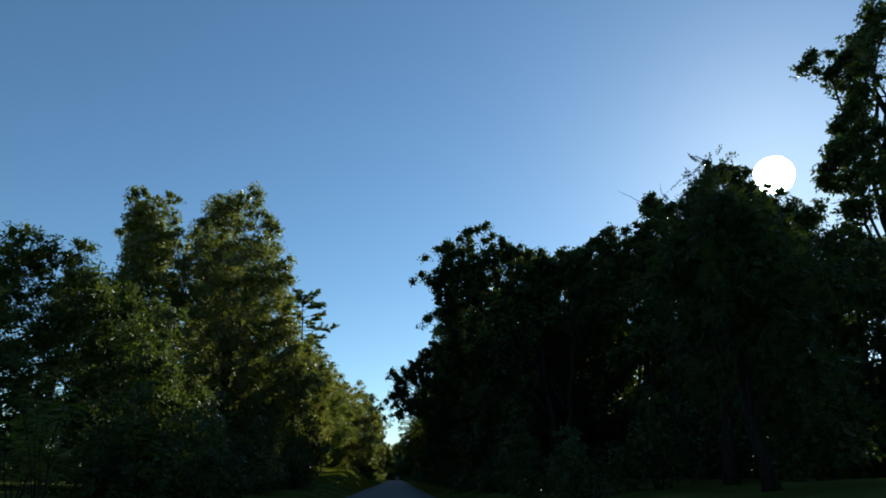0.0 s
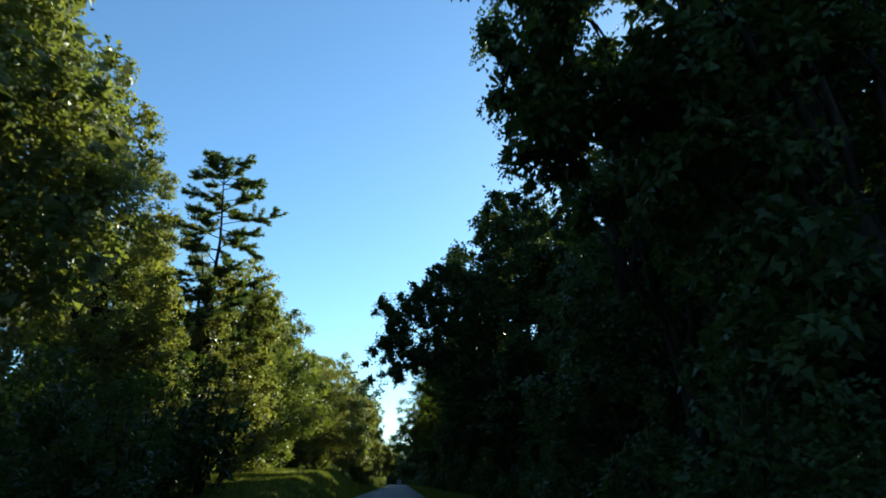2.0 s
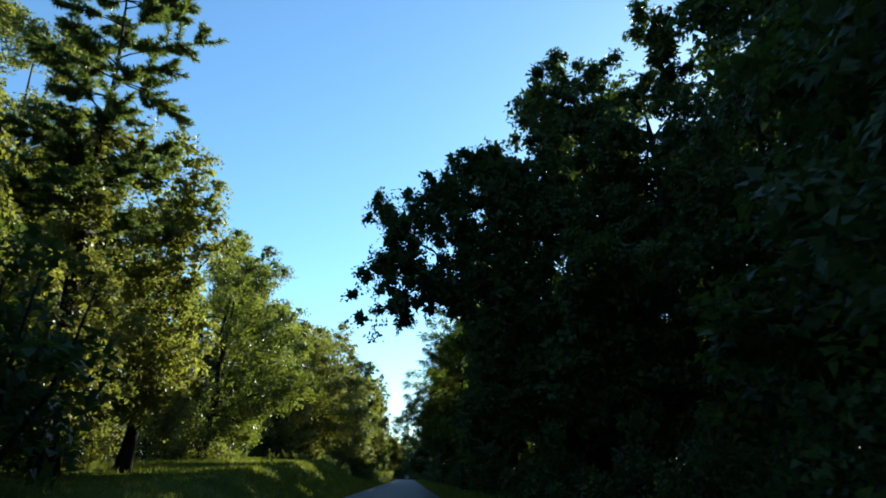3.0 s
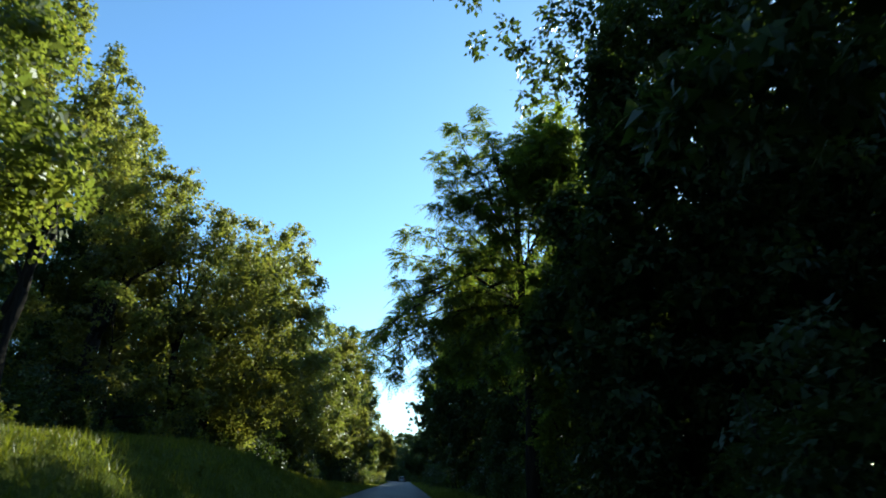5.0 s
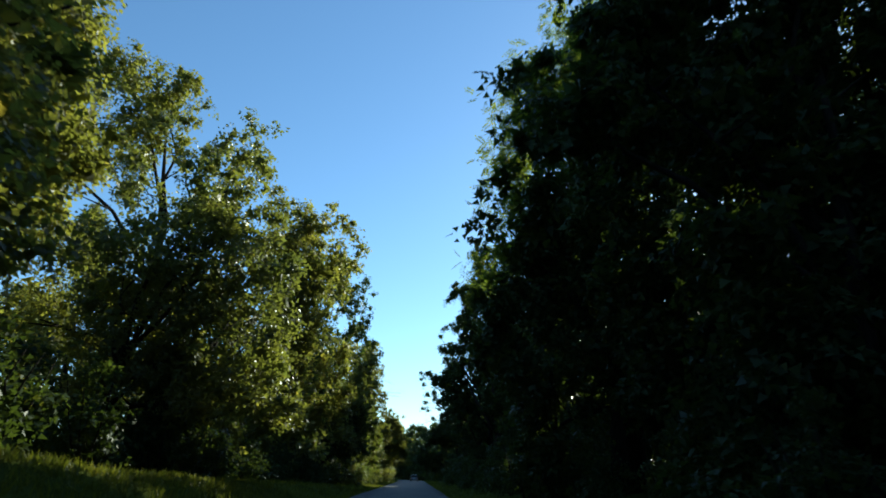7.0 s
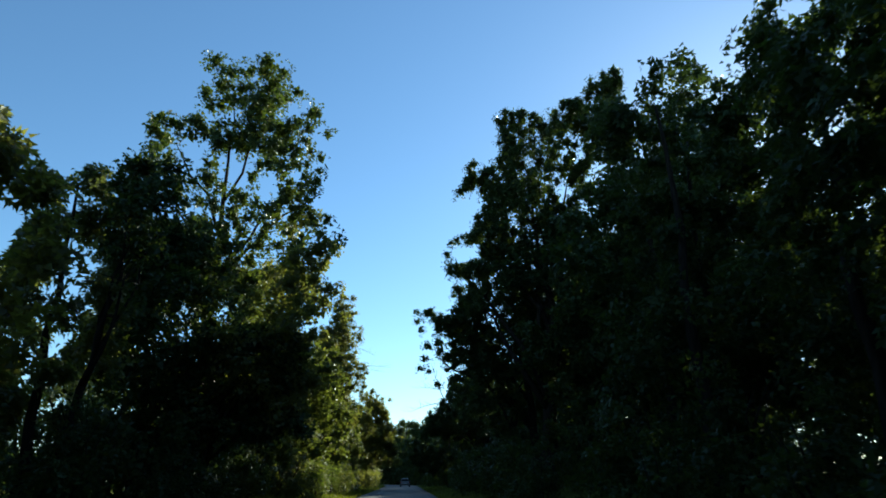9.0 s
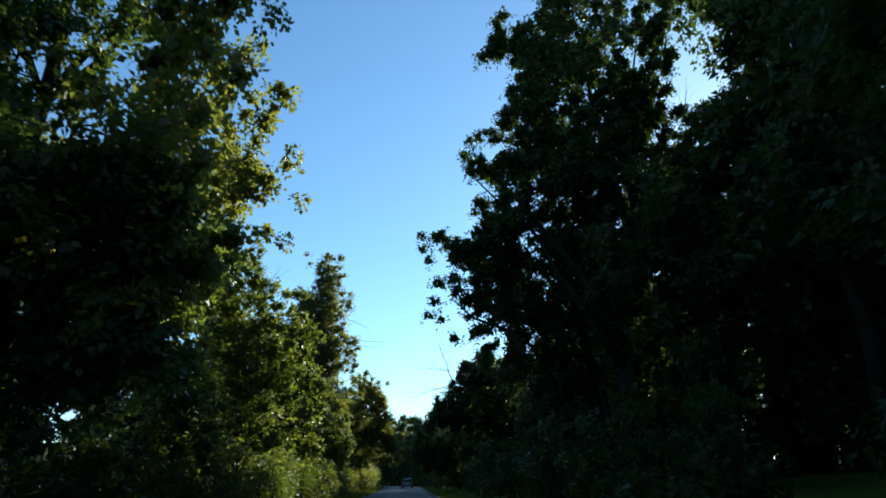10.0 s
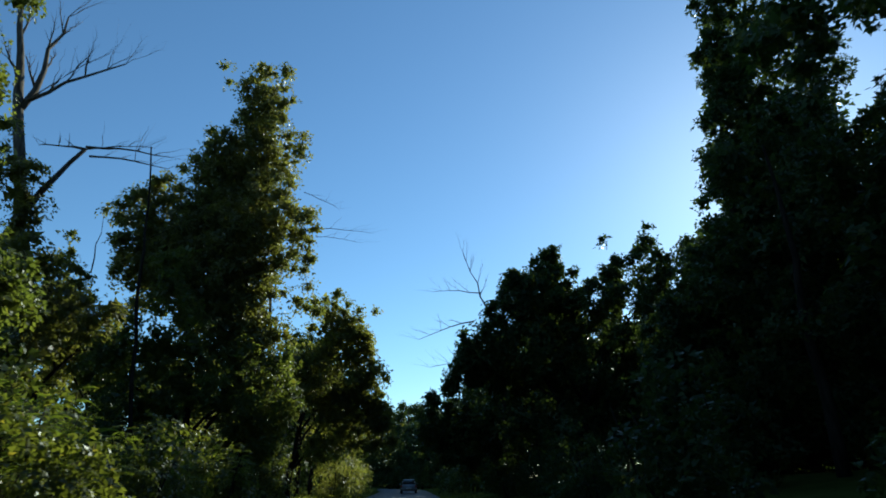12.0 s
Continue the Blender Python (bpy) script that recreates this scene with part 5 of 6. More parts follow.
def build_woods():
    rnd = random.Random(21)
    spots = []
    for i in range(34):
        y = 22 + 8.0 * i
        spots.append((-25 - rnd.uniform(0, 6), y + rnd.uniform(-2, 2), rnd.uniform(0.75, 0.95)))
        spots.append((27 + rnd.uniform(0, 7), y + rnd.uniform(-2, 2), rnd.uniform(1.0, 1.3) if y > 70 else rnd.uniform(0.8, 1.0)))
        if i % 3 == 1:
            spots.append((39 + rnd.uniform(0, 7), y + rnd.uniform(-2, 2), rnd.uniform(1.2, 1.5)))
    for i in range(16):
        spots.append((13.5 + rnd.uniform(0, 3), 40 + 12 * i, rnd.uniform(0.7, 0.9)))
    # unseen trees beside the road behind the start, added to block sky light
    for i in range(8):
        spots.append((-10 + rnd.uniform(-1, 1), 0 - 9 * i, rnd.uniform(1.2, 1.4) if i else 1.0))
        spots.append((10 + rnd.uniform(-1, 1), -2 - 9 * i, rnd.uniform(1.3, 1.5)))
    # beside the road beyond the end of the drive
    for i in range(10):
        y = 244 + 8.0 * i
        if y < 300:
            spots.append((-8.6 + rnd.uniform(-0.8, 0.5), y, rnd.uniform(0.66, 0.82)))
        spots.append((8.6 + rnd.uniform(-0.5, 1), y + 4, rnd.uniform(0.7, 0.85)))
        spots.append((-18 + rnd.uniform(-1, 1), y + 3, rnd.uniform(0.8, 0.95)))
        spots.append((16 + rnd.uniform(-1, 1), y, rnd.uniform(0.8, 0.95)))
    # depth of the shaded wood, with hidden tall trees added to shade the left
    spots += [(22, 31, 0.8), (27, 35, 0.9), (25, 45, 0.95), (31, 50, 0.95), (37, 54, 1.0), (15, 62, 0.95), (19, 70, 1.55), (21, 80, 1.6), (22, 66, 1.3), (14.5, 86, 0.95)]
    spots += [(13, 101, 0.8), (16.5, 107, 0.95), (12, 110, 0.6), (19, 99, 1.65), (15, 123, 0.95), (17.5, 131, 0.8), (15.5, 116, 0.9), (14, 140, 0.55), (18, 148, 0.75)]
    spots += [(13, 156, 0.95), (17, 164, 1.1), (14, 172, 1.1), (18.5, 182, 1.3), (22, 191, 1.4), (16.5, 198, 1.3), (27, 201, 1.5), (21, 209, 0.95), (25, 216, 1.0)]
    # mostly trees added on the right to keep sun off the left side
    spots += [(11.6, 150, 0.85), (11.8, 159, 0.85), (11.6, 168, 1.1), (14.8, 179, 1.3), (15.5, 205, 1.3), (11.5, 247, 1.05), (13, 255, 1.1), (13.5, 212, 0.8), (18, 207, 0.75), (12, 126, 0.85)] + [(12, 66, 0.85), (11.5, 57, 0.95), (12.5, 82, 1.1), (12, 74, 1.1)]
    spots += [(-21, 118, 0.9), (-20, 126, 0.9), (-19, 133, 0.85), (-22, 140, 0.9), (-20, 150, 0.9), (-18, 158, 0.85), (-21, 98, 0.8), (-20, 88, 0.8), (-19, 78, 0.8), (-18, 68, 0.7)]
    # the first two are added to shade the left undergrowth
    spots += [(9.5, 81, 1.4), (9.4, 87.5, 1.42), (20.5, 219, 1.15), (24, 224, 1.3)]
    spots += [(-23, 84, 1.2), (-24, 92, 1.2), (-23, 100, 1.15), (-24, 109, 1.15), (-12.5, 152, 0.85), (-13, 160, 0.85), (-12.4, 167, 0.72)]
    # where the road bends out of sight
    spots += [(4.2, 312, 0.72), (6.5, 305, 0.75), (1.5, 319, 0.75), (-1.5, 326, 0.78)]
    for i in range(11):
        spots.append((-14 + 3.6 * i + rnd.uniform(-0.5, 0.5), 335 + rnd.uniform(-3, 3), rnd.uniform(1.0, 1.12)))
        spots.append((-34 + 6.0 * i, 358 + rnd.uniform(-3, 3), rnd.uniform(1.0, 1.2)))
    used = set()
    for x, y, size in spots:
        # right-hand trees take only dark-leaved kinds, shade put into the leaf colour
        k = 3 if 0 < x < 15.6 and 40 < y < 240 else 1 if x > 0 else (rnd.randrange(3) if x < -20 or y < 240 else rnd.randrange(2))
        if k not in used:
            used.add(k)
            WOOD[k].matrix_world = set_down(WOOD[k], x, y, rnd.uniform(0, 6.28), size)
            continue
        copy_thing(WOOD[k], set_down(WOOD[k], x, y, rnd.uniform(0, 6.28), 1.0) @ Matrix.Scale(size / WOOD[k].scale[0], 4))


build_woods()


# ---- undergrowth ----
def bush(name, label, leaves, seed, leaf, height=1.9):
    rnd, rng = random.Random(seed), np.random.default_rng(seed)
    top = tagged(new(name), label, "bush", group="bushes along the road")
    lobes = []
    for i in range(11):
        a, d = rnd.uniform(0, 6.28), rnd.uniform(0, 1.3)
        lobes.append((d * math.cos(a), d * math.sin(a), rnd.uniform(0.1, 1.0) * height * (1 - 0.25 * d), rnd.uniform(0.45, 0.8)))
    foliage_object("foliage", crown_leaves(rng, lobes, "d", leaf, 1.3), inner_leaves(rng, lobes, 0.7, 40, 0.13), LEAF[leaves], top)
    for i in range(3):
        a = rnd.uniform(0, 6.28)
        bm = bmesh.new()
        tube(bm, bent(rnd, (0.1 * math.cos(a), 0.1 * math.sin(a), -0.1), (math.cos(a), math.sin(a), height * 0.8), 4, 0.05), [0.035, 0.03, 0.024, 0.016, 0.008], 5)
        part("stem", bm, BARK, top)
    return top


BUSHES = [
    # the undergrowth's shade is put into this kind's dark leaves
    bush("bush", "leafy green bush under the trees, darkened as shade", "oak", 31, 0.12, 2.6),
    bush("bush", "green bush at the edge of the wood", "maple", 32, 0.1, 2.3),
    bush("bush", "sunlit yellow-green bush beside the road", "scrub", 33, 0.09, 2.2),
]


def build_bushes():
    rnd = random.Random(41)
    spots = []
    for i in range(56):
        y = 24 + 4.2 * i
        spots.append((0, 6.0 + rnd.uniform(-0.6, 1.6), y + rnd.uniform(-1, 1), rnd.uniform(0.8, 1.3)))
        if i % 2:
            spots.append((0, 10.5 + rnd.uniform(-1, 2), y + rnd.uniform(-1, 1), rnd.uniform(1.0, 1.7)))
    for i in range(60):
        y = 24 + 3.6 * i
        if 54 < y < 66:
            x = -8.2 - rnd.uniform(0, 2.0)
        elif 66 < y < 75:
            x = -12.0 - rnd.uniform(0, 2.0)
        elif y < 72:
            x = -6.6 - rnd.uniform(0, 2.0)
        elif y < 105:
            x = -13.0 - rnd.uniform(0, 2.0)
        elif y < 165:
            x = -13.5 + 4.5 * ease(105, 132, y) - rnd.uniform(0, 1.8)
        else:
            x = -7.6 - rnd.uniform(0, 2.0)
        # dark-leaved kind along the shaded stretches, so shade comes from leaf colour
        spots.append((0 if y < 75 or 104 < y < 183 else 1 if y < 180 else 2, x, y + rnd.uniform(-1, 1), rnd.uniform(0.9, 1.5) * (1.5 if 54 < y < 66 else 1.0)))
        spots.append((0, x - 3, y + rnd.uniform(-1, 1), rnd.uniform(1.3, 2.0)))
    for i in range(20):
        y = 246 + 4.2 * i
        if y < 292:
            spots.append((1, -5.9 + rnd.uniform(-0.8, 0.3), y, rnd.uniform(1.0, 1.6)))
        spots.append((0, 5.6 + rnd.uniform(-0.3, 0.8), y + 2, rnd.uniform(1.0, 1.6)))
    for i in range(11):
        spots.append((0, -16.0 + 3.6 * i, 330 + rnd.uniform(-2, 2), rnd.uniform(2.2, 2.8)))
        spots.append((0, -36 + 5.6 * i, 345 + rnd.uniform(-2, 2), rnd.uniform(1.8, 2.6)))
    for i in range(34):
        y = 26 + 6.2 * i
        spots.append((0, 17 + rnd.uniform(-1.5, 2), y + rnd.uniform(-1, 1), rnd.uniform(1.5, 2.3)))
        if i % 2:
            spots.append((0, -19 - rnd.uniform(0, 3), y, rnd.uniform(1.5, 2.3)))
    for i in range(9):
        spots.append((0, 27 + 2.2 * i, 42 + 2.2 * i, rnd.uniform(1.6, 2.3)))
        spots.append((0, 19 + 2.6 * i, 30 + 2.6 * i, rnd.uniform(1.6, 2.3)))
        spots.append((0, 24 + 2.6 * i, 28 + 2.2 * i, rnd.uniform(1.6, 2.3)))
    for i in range(12):
        spots.append((2, -5.6 + rnd.uniform(-0.8, 0.4), 186 + 3.2 * i + rnd.uniform(-1, 1), rnd.uniform(0.7, 1.2)))
    spots += [(2 if i % 2 else 1, -7.4 - 0.5 * (i % 3), 187 + 1.9 * i, 1.25) for i in range(9)]
    spots += [(0, -20, 318, 2.2), (0, -16, 300, 2.2), (0, -24, 335, 2.4), (0, -13, 282, 2.0), (0, -11.5, 262, 1.8)]
    spots += [(0, 10.5, 200, 1.8), (0, 12, 203, 2.0), (0, 29, 230, 2.4), (0, 31, 233, 2.4), (0, 27, 227, 2.4), (0, 20, 216, 2.2)]
    spots += [(0, 2.5, 309, 2.2), (0, 0.6, 317, 2.4), (0, -2.0, 324, 2.6), (0, 4.6, 303, 2.0), (0, 5.5, 313, 2.6), (0, -5.5, 327, 2.6)]
    spots += [(0, 13 + 1.7 * i, 196 + 2.6 * i, 1.9) for i in range(7)]
    used = set()
    for k, x, y, size in spots:
        m = set_down(BUSHES[k], x, y, rnd.uniform(0, 6.28), size)
        if k not in used:
            used.add(k)
            BUSHES[k].matrix_world = m
            continue
        copy_thing(BUSHES[k], set_down(BUSHES[k], x, y, rnd.uniform(0, 6.28), 1.0) @ Matrix.Scale(size / BUSHES[k].scale[0], 4))


build_bushes()


# ---- the far edge of the woods on both sides ----
def build_far_woods():
    rng, rnd = np.random.default_rng(55), random.Random(56)
    lobes = []
    for i in range(96):
        y = -60 + 5.0 * i
        lobes.append((62 + rnd.uniform(-3, 3), y, rnd.uniform(1.5, 3.5), rnd.uniform(2.4, 3.4)))
        lobes.append((60 + rnd.uniform(-2, 2), y + 1.6, rnd.uniform(0.5, 2.0), rnd.uniform(2.4, 3.0)))
        lobes.append((-55 + rnd.uniform(-2, 2), y + 1.6, rnd.uniform(0.5, 2.0), rnd.uniform(2.4, 3.0)))
        lobes.append((64 + rnd.uniform(-3, 3), y, rnd.uniform(5, 8.5), rnd.uniform(2.4, 3.4)))
        lobes.append((-58 + rnd.uniform(-3, 3), y, rnd.uniform(1.5, 5.0), rnd.uniform(2.4, 3.4)))
    ob = foliage_object("far_woods", crown_leaves(rng, lobes, "d", 0.5, 0.2), crown_cores(rng, lobes, 0.95), LEAF["oak"], None)
    tagged(ob, "dark green edge of far woods behind the trees", "woods", kind="stuff")


build_far_woods()


# ---- young sumacs with long feathery leaves ----
def sumac(height, seed):
    rnd, rng = random.Random(seed), np.random.default_rng(seed)
    top = tagged(new("sumac_bush"), "young yellow-green sumac with long feathery leaves", "bush", group="sumacs beside the road")
    stems = []
    for i in range(5):
        a, h = rnd.uniform(0, 6.28), height * rnd.uniform(0.6, 1.0)
        tip = Vector((math.cos(a), math.sin(a), 0)) * h * rnd.uniform(0.1, 0.35) + Vector((0, 0, h))
        pts = bent(rnd, (0.12 * math.cos(a), 0.12 * math.sin(a), -0.05), tip, 5, 0.03)
        bm = bmesh.new()
        tube(bm, pts, [0.03, 0.026, 0.022, 0.018, 0.014, 0.01], 6)
        part("stem", bm, BARK, top)
        for k in range(22):
            u = 0.35 + 0.65 * (k / 21) ** 0.6
            v = min(4.99, u * 5)
            p = pts[int(v)].lerp(pts[int(v) + 1], v % 1)
            b = k * 2.4 + rnd.uniform(-0.4, 0.4)
            stems.append((*p, math.cos(b), math.sin(b), rnd.uniform(-0.1, 0.7)))
    stems = np.array(stems)
    n, k = len(stems), 17
    hub, stem = stems[:, :3], unit(stems[:, 3:])
    flat = unit(np.cross(stem, np.cross((0, 0, 1.0), stem)) + rng.normal(size=(n, 3)) * 0.2)
    across = unit(np.cross(stem, flat))
    reach = rng.uniform(0.45, 0.8, n)
    quads = []
    for i in range(k):
        u = 0.14 + 0.86 * (i // 2 + 1) / (k // 2 + 1)
        side = 1.0 if i % 2 else -1.0
        p = hub + stem * (reach * u)[:, None] + np.array((0, 0, -0.5)) * (reach * u * u)[:, None]
        way = unit(stem + (0, 0, -0.8)) if i == k - 1 else unit(across * side + stem * 0.4 + (0, 0, -0.3))
        length = rng.uniform(0.1, 0.15, n) * (0.75 + 0.5 * math.sin(math.pi * min(1.0, u)))
        quads.append(leaf_quads(p, way, flat + rng.normal(size=(n, 3)) * 0.2, length, length * 0.34, length * 0.04))
    foliage_object("foliage", (np.concatenate(quads), np.zeros((0, 3))), None, LEAF["sumac"], top)
    return top


def build_sumacs():
    rnd = random.Random(91)
    kinds = [sumac(4.0, 92), sumac(3.0, 93), sumac(2.3, 94)]
    spots = [(0, -10.3, 20.5), (1, -11.6, 21.5), (1, -9.2, 25.0), (1, -6.9, 203.6), (2, -6.3, 206.0), (0, -8.0, 207.5), (2, -6.0, 209.5), (1, -7.2, 211.5),
             (2, -5.6, 188.0), (2, -5.9, 191.5), (1, -6.4, 194.5), (2, -5.7, 198.0), (2, -6.0, 215.0)]
    used = set()
    for k, x, y in spots:
        m = set_down(kinds[k], x, y, rnd.uniform(0, 6.28))
        if k in used:
            copy_thing(kinds[k], m)
        else:
            used.add(k)
            kinds[k].matrix_world = m


build_sumacs()


# ---- a pine overgrown by vines, among the leafy trees ----
def needle_spray(rng, points, count, length):
    k = rng.integers(0, len(points) - 1, count)
    u = rng.random(count)[:, None]
    p = points[k] * (1 - u) + points[k + 1] * u
    along = unit(points[k + 1] - points[k])
    axis = unit(along * 0.6 + rng.normal(size=(count, 3)) * (0.6, 0.6, 0.35) + (0, 0, -0.15))
    l = length * rng.uniform(0.7, 1.3, count)
    return leaf_quads(p, axis, rng.normal(size=(count, 3)) + (0, 0, 1.2), l, l * 0.22, l * 0.03)


def pine(x, y, lean, height, low, seed):
    rnd, rng = random.Random(seed), np.random.default_rng(seed)
    top = tagged(new("pine_tree"), "thin tall pine with tufted level branches", "tree", group="roadside trees")
    top.location = (x, y, land(x, y) - 0.1)
    axis = bent(rnd, (0, 0, 0), (lean, 0, height), 10, 0.006)
    bm = bmesh.new()
    tube(bm, axis, [0.24 * (1 - 0.094 * i) for i in range(11)], 8)
    part("trunk", bm, BARK, top)
    quads = []

    def branch(c, a, reach, rise):
        tip = c + Vector((math.cos(a) * reach, math.sin(a) * reach, rise * reach))
        pts = bent(rnd, c, tip, 5, 0.045, rnd.uniform(-0.02, 0.1))
        bm = bmesh.new()
        tube(bm, pts, [0.038 * (1 - 0.18 * k) for k in range(6)], 5)
        part("branch", bm, BARK, top)
        arr = np.array([p[:] for p in pts])
        quads.append(needle_spray(rng, arr[2:], int(rnd.uniform(70, 120) * reach), 0.2))
        for k in (2, 3, 3, 4, 4, 5, 5, 5):
            for side in (-1, 1):
                if rnd.random() < 0.8:
                    turn = a + side * rnd.uniform(0.3, 1.1)
                    tw = pts[k] + Vector((math.cos(turn), math.sin(turn), rnd.uniform(-0.25, 0.75))) * (0.18 + reach * rnd.uniform(0.08, 0.26))
                    quads.append(needle_spray(rng, np.array([pts[k][:], tw[:]]), int(34 + 34 * reach), 0.22))

    z = low
    while z < height - 0.1:
        u = z / height
        c = axis[int(u * 10)].lerp(axis[min(10, int(u * 10) + 1)], u * 10 % 1)
        first = rnd.uniform(0, 6.28)
        for i in range(rnd.choice((2, 3, 3, 4))):
            reach = min(2.3, (height - z) * 0.42 + 0.75) * rnd.choice((0.55, 0.75, 0.9, 1.0, 1.25))
            branch(c, first + 6.28 * i / 3 + rnd.uniform(-0.7, 0.7), reach, rnd.uniform(-0.15, 0.3) + 0.7 * ease(0.93, 1.0, u))
        z += rnd.uniform(0.35, 0.95)
    # one long bough reaching over the lawn, and a forked leader
    branch(axis[7].lerp(axis[8], 0.6), -0.25, 3.3, 0.06)
    branch(axis[9], 2.6, 1.3, 0.9)
    branch(axis[9], 0.3, 1.1, 1.3)
    foliage_object("crown", (np.concatenate(quads), np.zeros((0, 3))), None, LEAF["pine"], top)
    return top


pine(-10.6, 69.0, -0.3, 20.0, 8.0, 301)


# ---- dead wood ----
def twigs(bm, rnd, start, end, r, depth, up=0.25):
    pts = bent(rnd, start, end, 5, 0.035, 0.03)
    tube(bm, pts, [r * (1 - 0.15 * k) for k in range(6)], 5)
    if depth == 0:
        return
    d = (Vector(end) - Vector(start)).length
    way = (Vector(end) - Vector(start)).normalized()
    for k in (1, 2, 3, 4, 5):
        for _ in range(1 if k < 3 else 2):
            aside = Vector((rnd.uniform(-1, 1), rnd.uniform(-1, 1), rnd.uniform(-0.4, 1)))
            tip = pts[k] + (way * 0.7 + aside * 0.6 + Vector((0, 0, up))).normalized() * d * rnd.uniform(0.22, 0.45)
            twigs(bm, rnd, pts[k], tip, r * (1 - 0.15 * k) * 0.5, depth - 1, up)


def dead_tree(label, x, y, trunk, boughs, girth, seed, wood=None):
    """trunk and boughs: points as offsets from the foot."""
    rnd = random.Random(seed)
    top = tagged(new("dead_tree"), label, "tree", group="dead trees")
    top.location = (x, y, land(x, y) - 0.1)
    bm = bmesh.new()
    lift = Vector((0, 0, top.location.z))
    pts = [Vector(trunk[0])] + [Vector(p) - lift for p in trunk[1:]]
    fine = []
    for a, b in zip(pts, pts[1:]):
        fine += bent(rnd, a, b, 3, 0.015)[:-1]
    fine.append(pts[-1])
    n = len(fine)
    tube(bm, fine, [girth * (1 - 0.75 * i / n) for i in range(n)], 7)
    part("trunk", bm, wood or DEADWOOD, top)
    for a, b, r, depth in boughs:
        bm = bmesh.new()
        twigs(bm, rnd, Vector(a) - lift, Vector(b) - lift, r, depth)
        part("branch", bm, wood or DEADWOOD, top)
    return top


dead_tree("bare grey dead tree with forked branches above the bushes", -12.8, 215.0,
          [(0, 0, 0), (-1.4, 0.0, 8.4), (-2.8, 0.0, 15.3), (-3.4, 0.0, 18.6), (-4.2, 0.0, 22.4)],
          [((-2.8, 0.0, 15.8), (-2.0, 0.4, 20.7), 0.150, 2), ((-3.1, 0.0, 16.9), (-4.3, 0.4, 19.0), 0.090, 2), ((-2.7, 0.0, 16.1), (0.8, 0.4, 18.3), 0.100, 2), ((-2.4, 0.0, 16.4), (0.3, 0.4, 19.1), 0.030, 1), ((-3.5, 0.0, 19.4), (-3.3, 0.4, 22.5), 0.050, 1), ((-3.7, 0.0, 20.3), (-4.9, 0.4, 23.0), 0.050, 1)], 0.30, 401)
dead_tree("leaning dead trunk with a broken bare crown", -13.8, 214.0,
          [(0, 0, 0), (-0.9, 0.0, 7.7), (-0.7, 0.0, 9.6), (0.3, 0.0, 11.6), (1.6, 0.0, 13.4)],
          [((1.6, 0.0, 13.4), (-0.4, 0.4, 13.8), 0.055, 1), ((1.6, 0.0, 13.5), (4.7, 0.4, 13.3), 0.055, 1), ((1.8, 0.0, 13.1), (4.6, 0.4, 12.8), 0.050, 1), ((1.6, 0.0, 13.4), (4.0, 0.4, 13.7), 0.030, 1)], 0.24, 402)
dead_tree("thin bare dead trunk standing in the thicket", -10.8, 219.0,
          [(0, 0, 0), (-0.5, 0.0, 5.5), (-0.8, 0.0, 10.2), (-0.9, 0.0, 12.9), (-1.2, 0.0, 16.3)],
          [((-2.9, 0.0, 10.2), (-3.0, 0.4, 13.1), 0.030, 0), ((-0.9, 0.0, 11.5), (0.1, 0.4, 12.3), 0.020, 0)], 0.10, 403, BARK)
dead_tree("dead tree with bare twigs hanging over the road", 6.1, 232.0,
          [(0, 0, 0), (0.0, 0.0, 8.4), (-0.8, 0.0, 11.9)],
          [((-0.8, 0.0, 11.8), (-2.3, 0.4, 16.0), 0.060, 2), ((-1.2, 0.0, 12.9), (-4.4, 0.4, 13.1), 0.040, 2), ((-1.7, 0.0, 11.0), (-5.3, 0.4, 9.9), 0.050, 2), ((-1.6, 0.0, 8.4), (-4.6, 0.4, 8.1), 0.040, 2)], 0.16, 404)
dead_tree("bare dead twigs beside a vine-covered trunk", -7.0, 226.0,
          [(0, 0, 0), (-0.5, 0.0, 11.8), (-0.4, 0.0, 18.8)],
          [((1.0, 0.0, 17.3), (3.0, 0.4, 16.4), 0.025, 1), ((2.0, 0.0, 15.0), (5.0, 0.4, 14.9), 0.025, 1), ((1.8, 0.0, 14.5), (4.4, 0.4, 14.3), 0.020, 1)], 0.12, 405)
dead_tree("bare dead limbs above the dark treetops", 13.9, 32.5,
          [(0, 0, 0), (0.7, 0.0, 9.2), (1.2, 0.0, 15.3)],
          [((1.2, 0.0, 15.5), (-1.5, 0.4, 17.2), 0.035, 0), ((1.2, 0.0, 15.7), (1.1, 0.4, 17.8), 0.030, 0), ((1.2, 0.0, 15.6), (3.0, 0.4, 17.4), 0.025, 0)], 0.07, 406, BARK)
dead_tree("bare dead branches at the edge of the dark wood", 11.7, 188.0,
          [(0, 0, 0), (1.1, 0.0, 9.9), (2.2, 0.0, 17.1)],
          [((2.2, 0.0, 17.1), (3.3, 0.4, 20.5), 0.040, 1), ((2.3, 0.0, 17.8), (1.8, 0.4, 20.9), 0.030, 1), ((1.6, 0.0, 16.2), (3.6, 0.4, 17.0), 0.030, 1)], 0.12, 407)


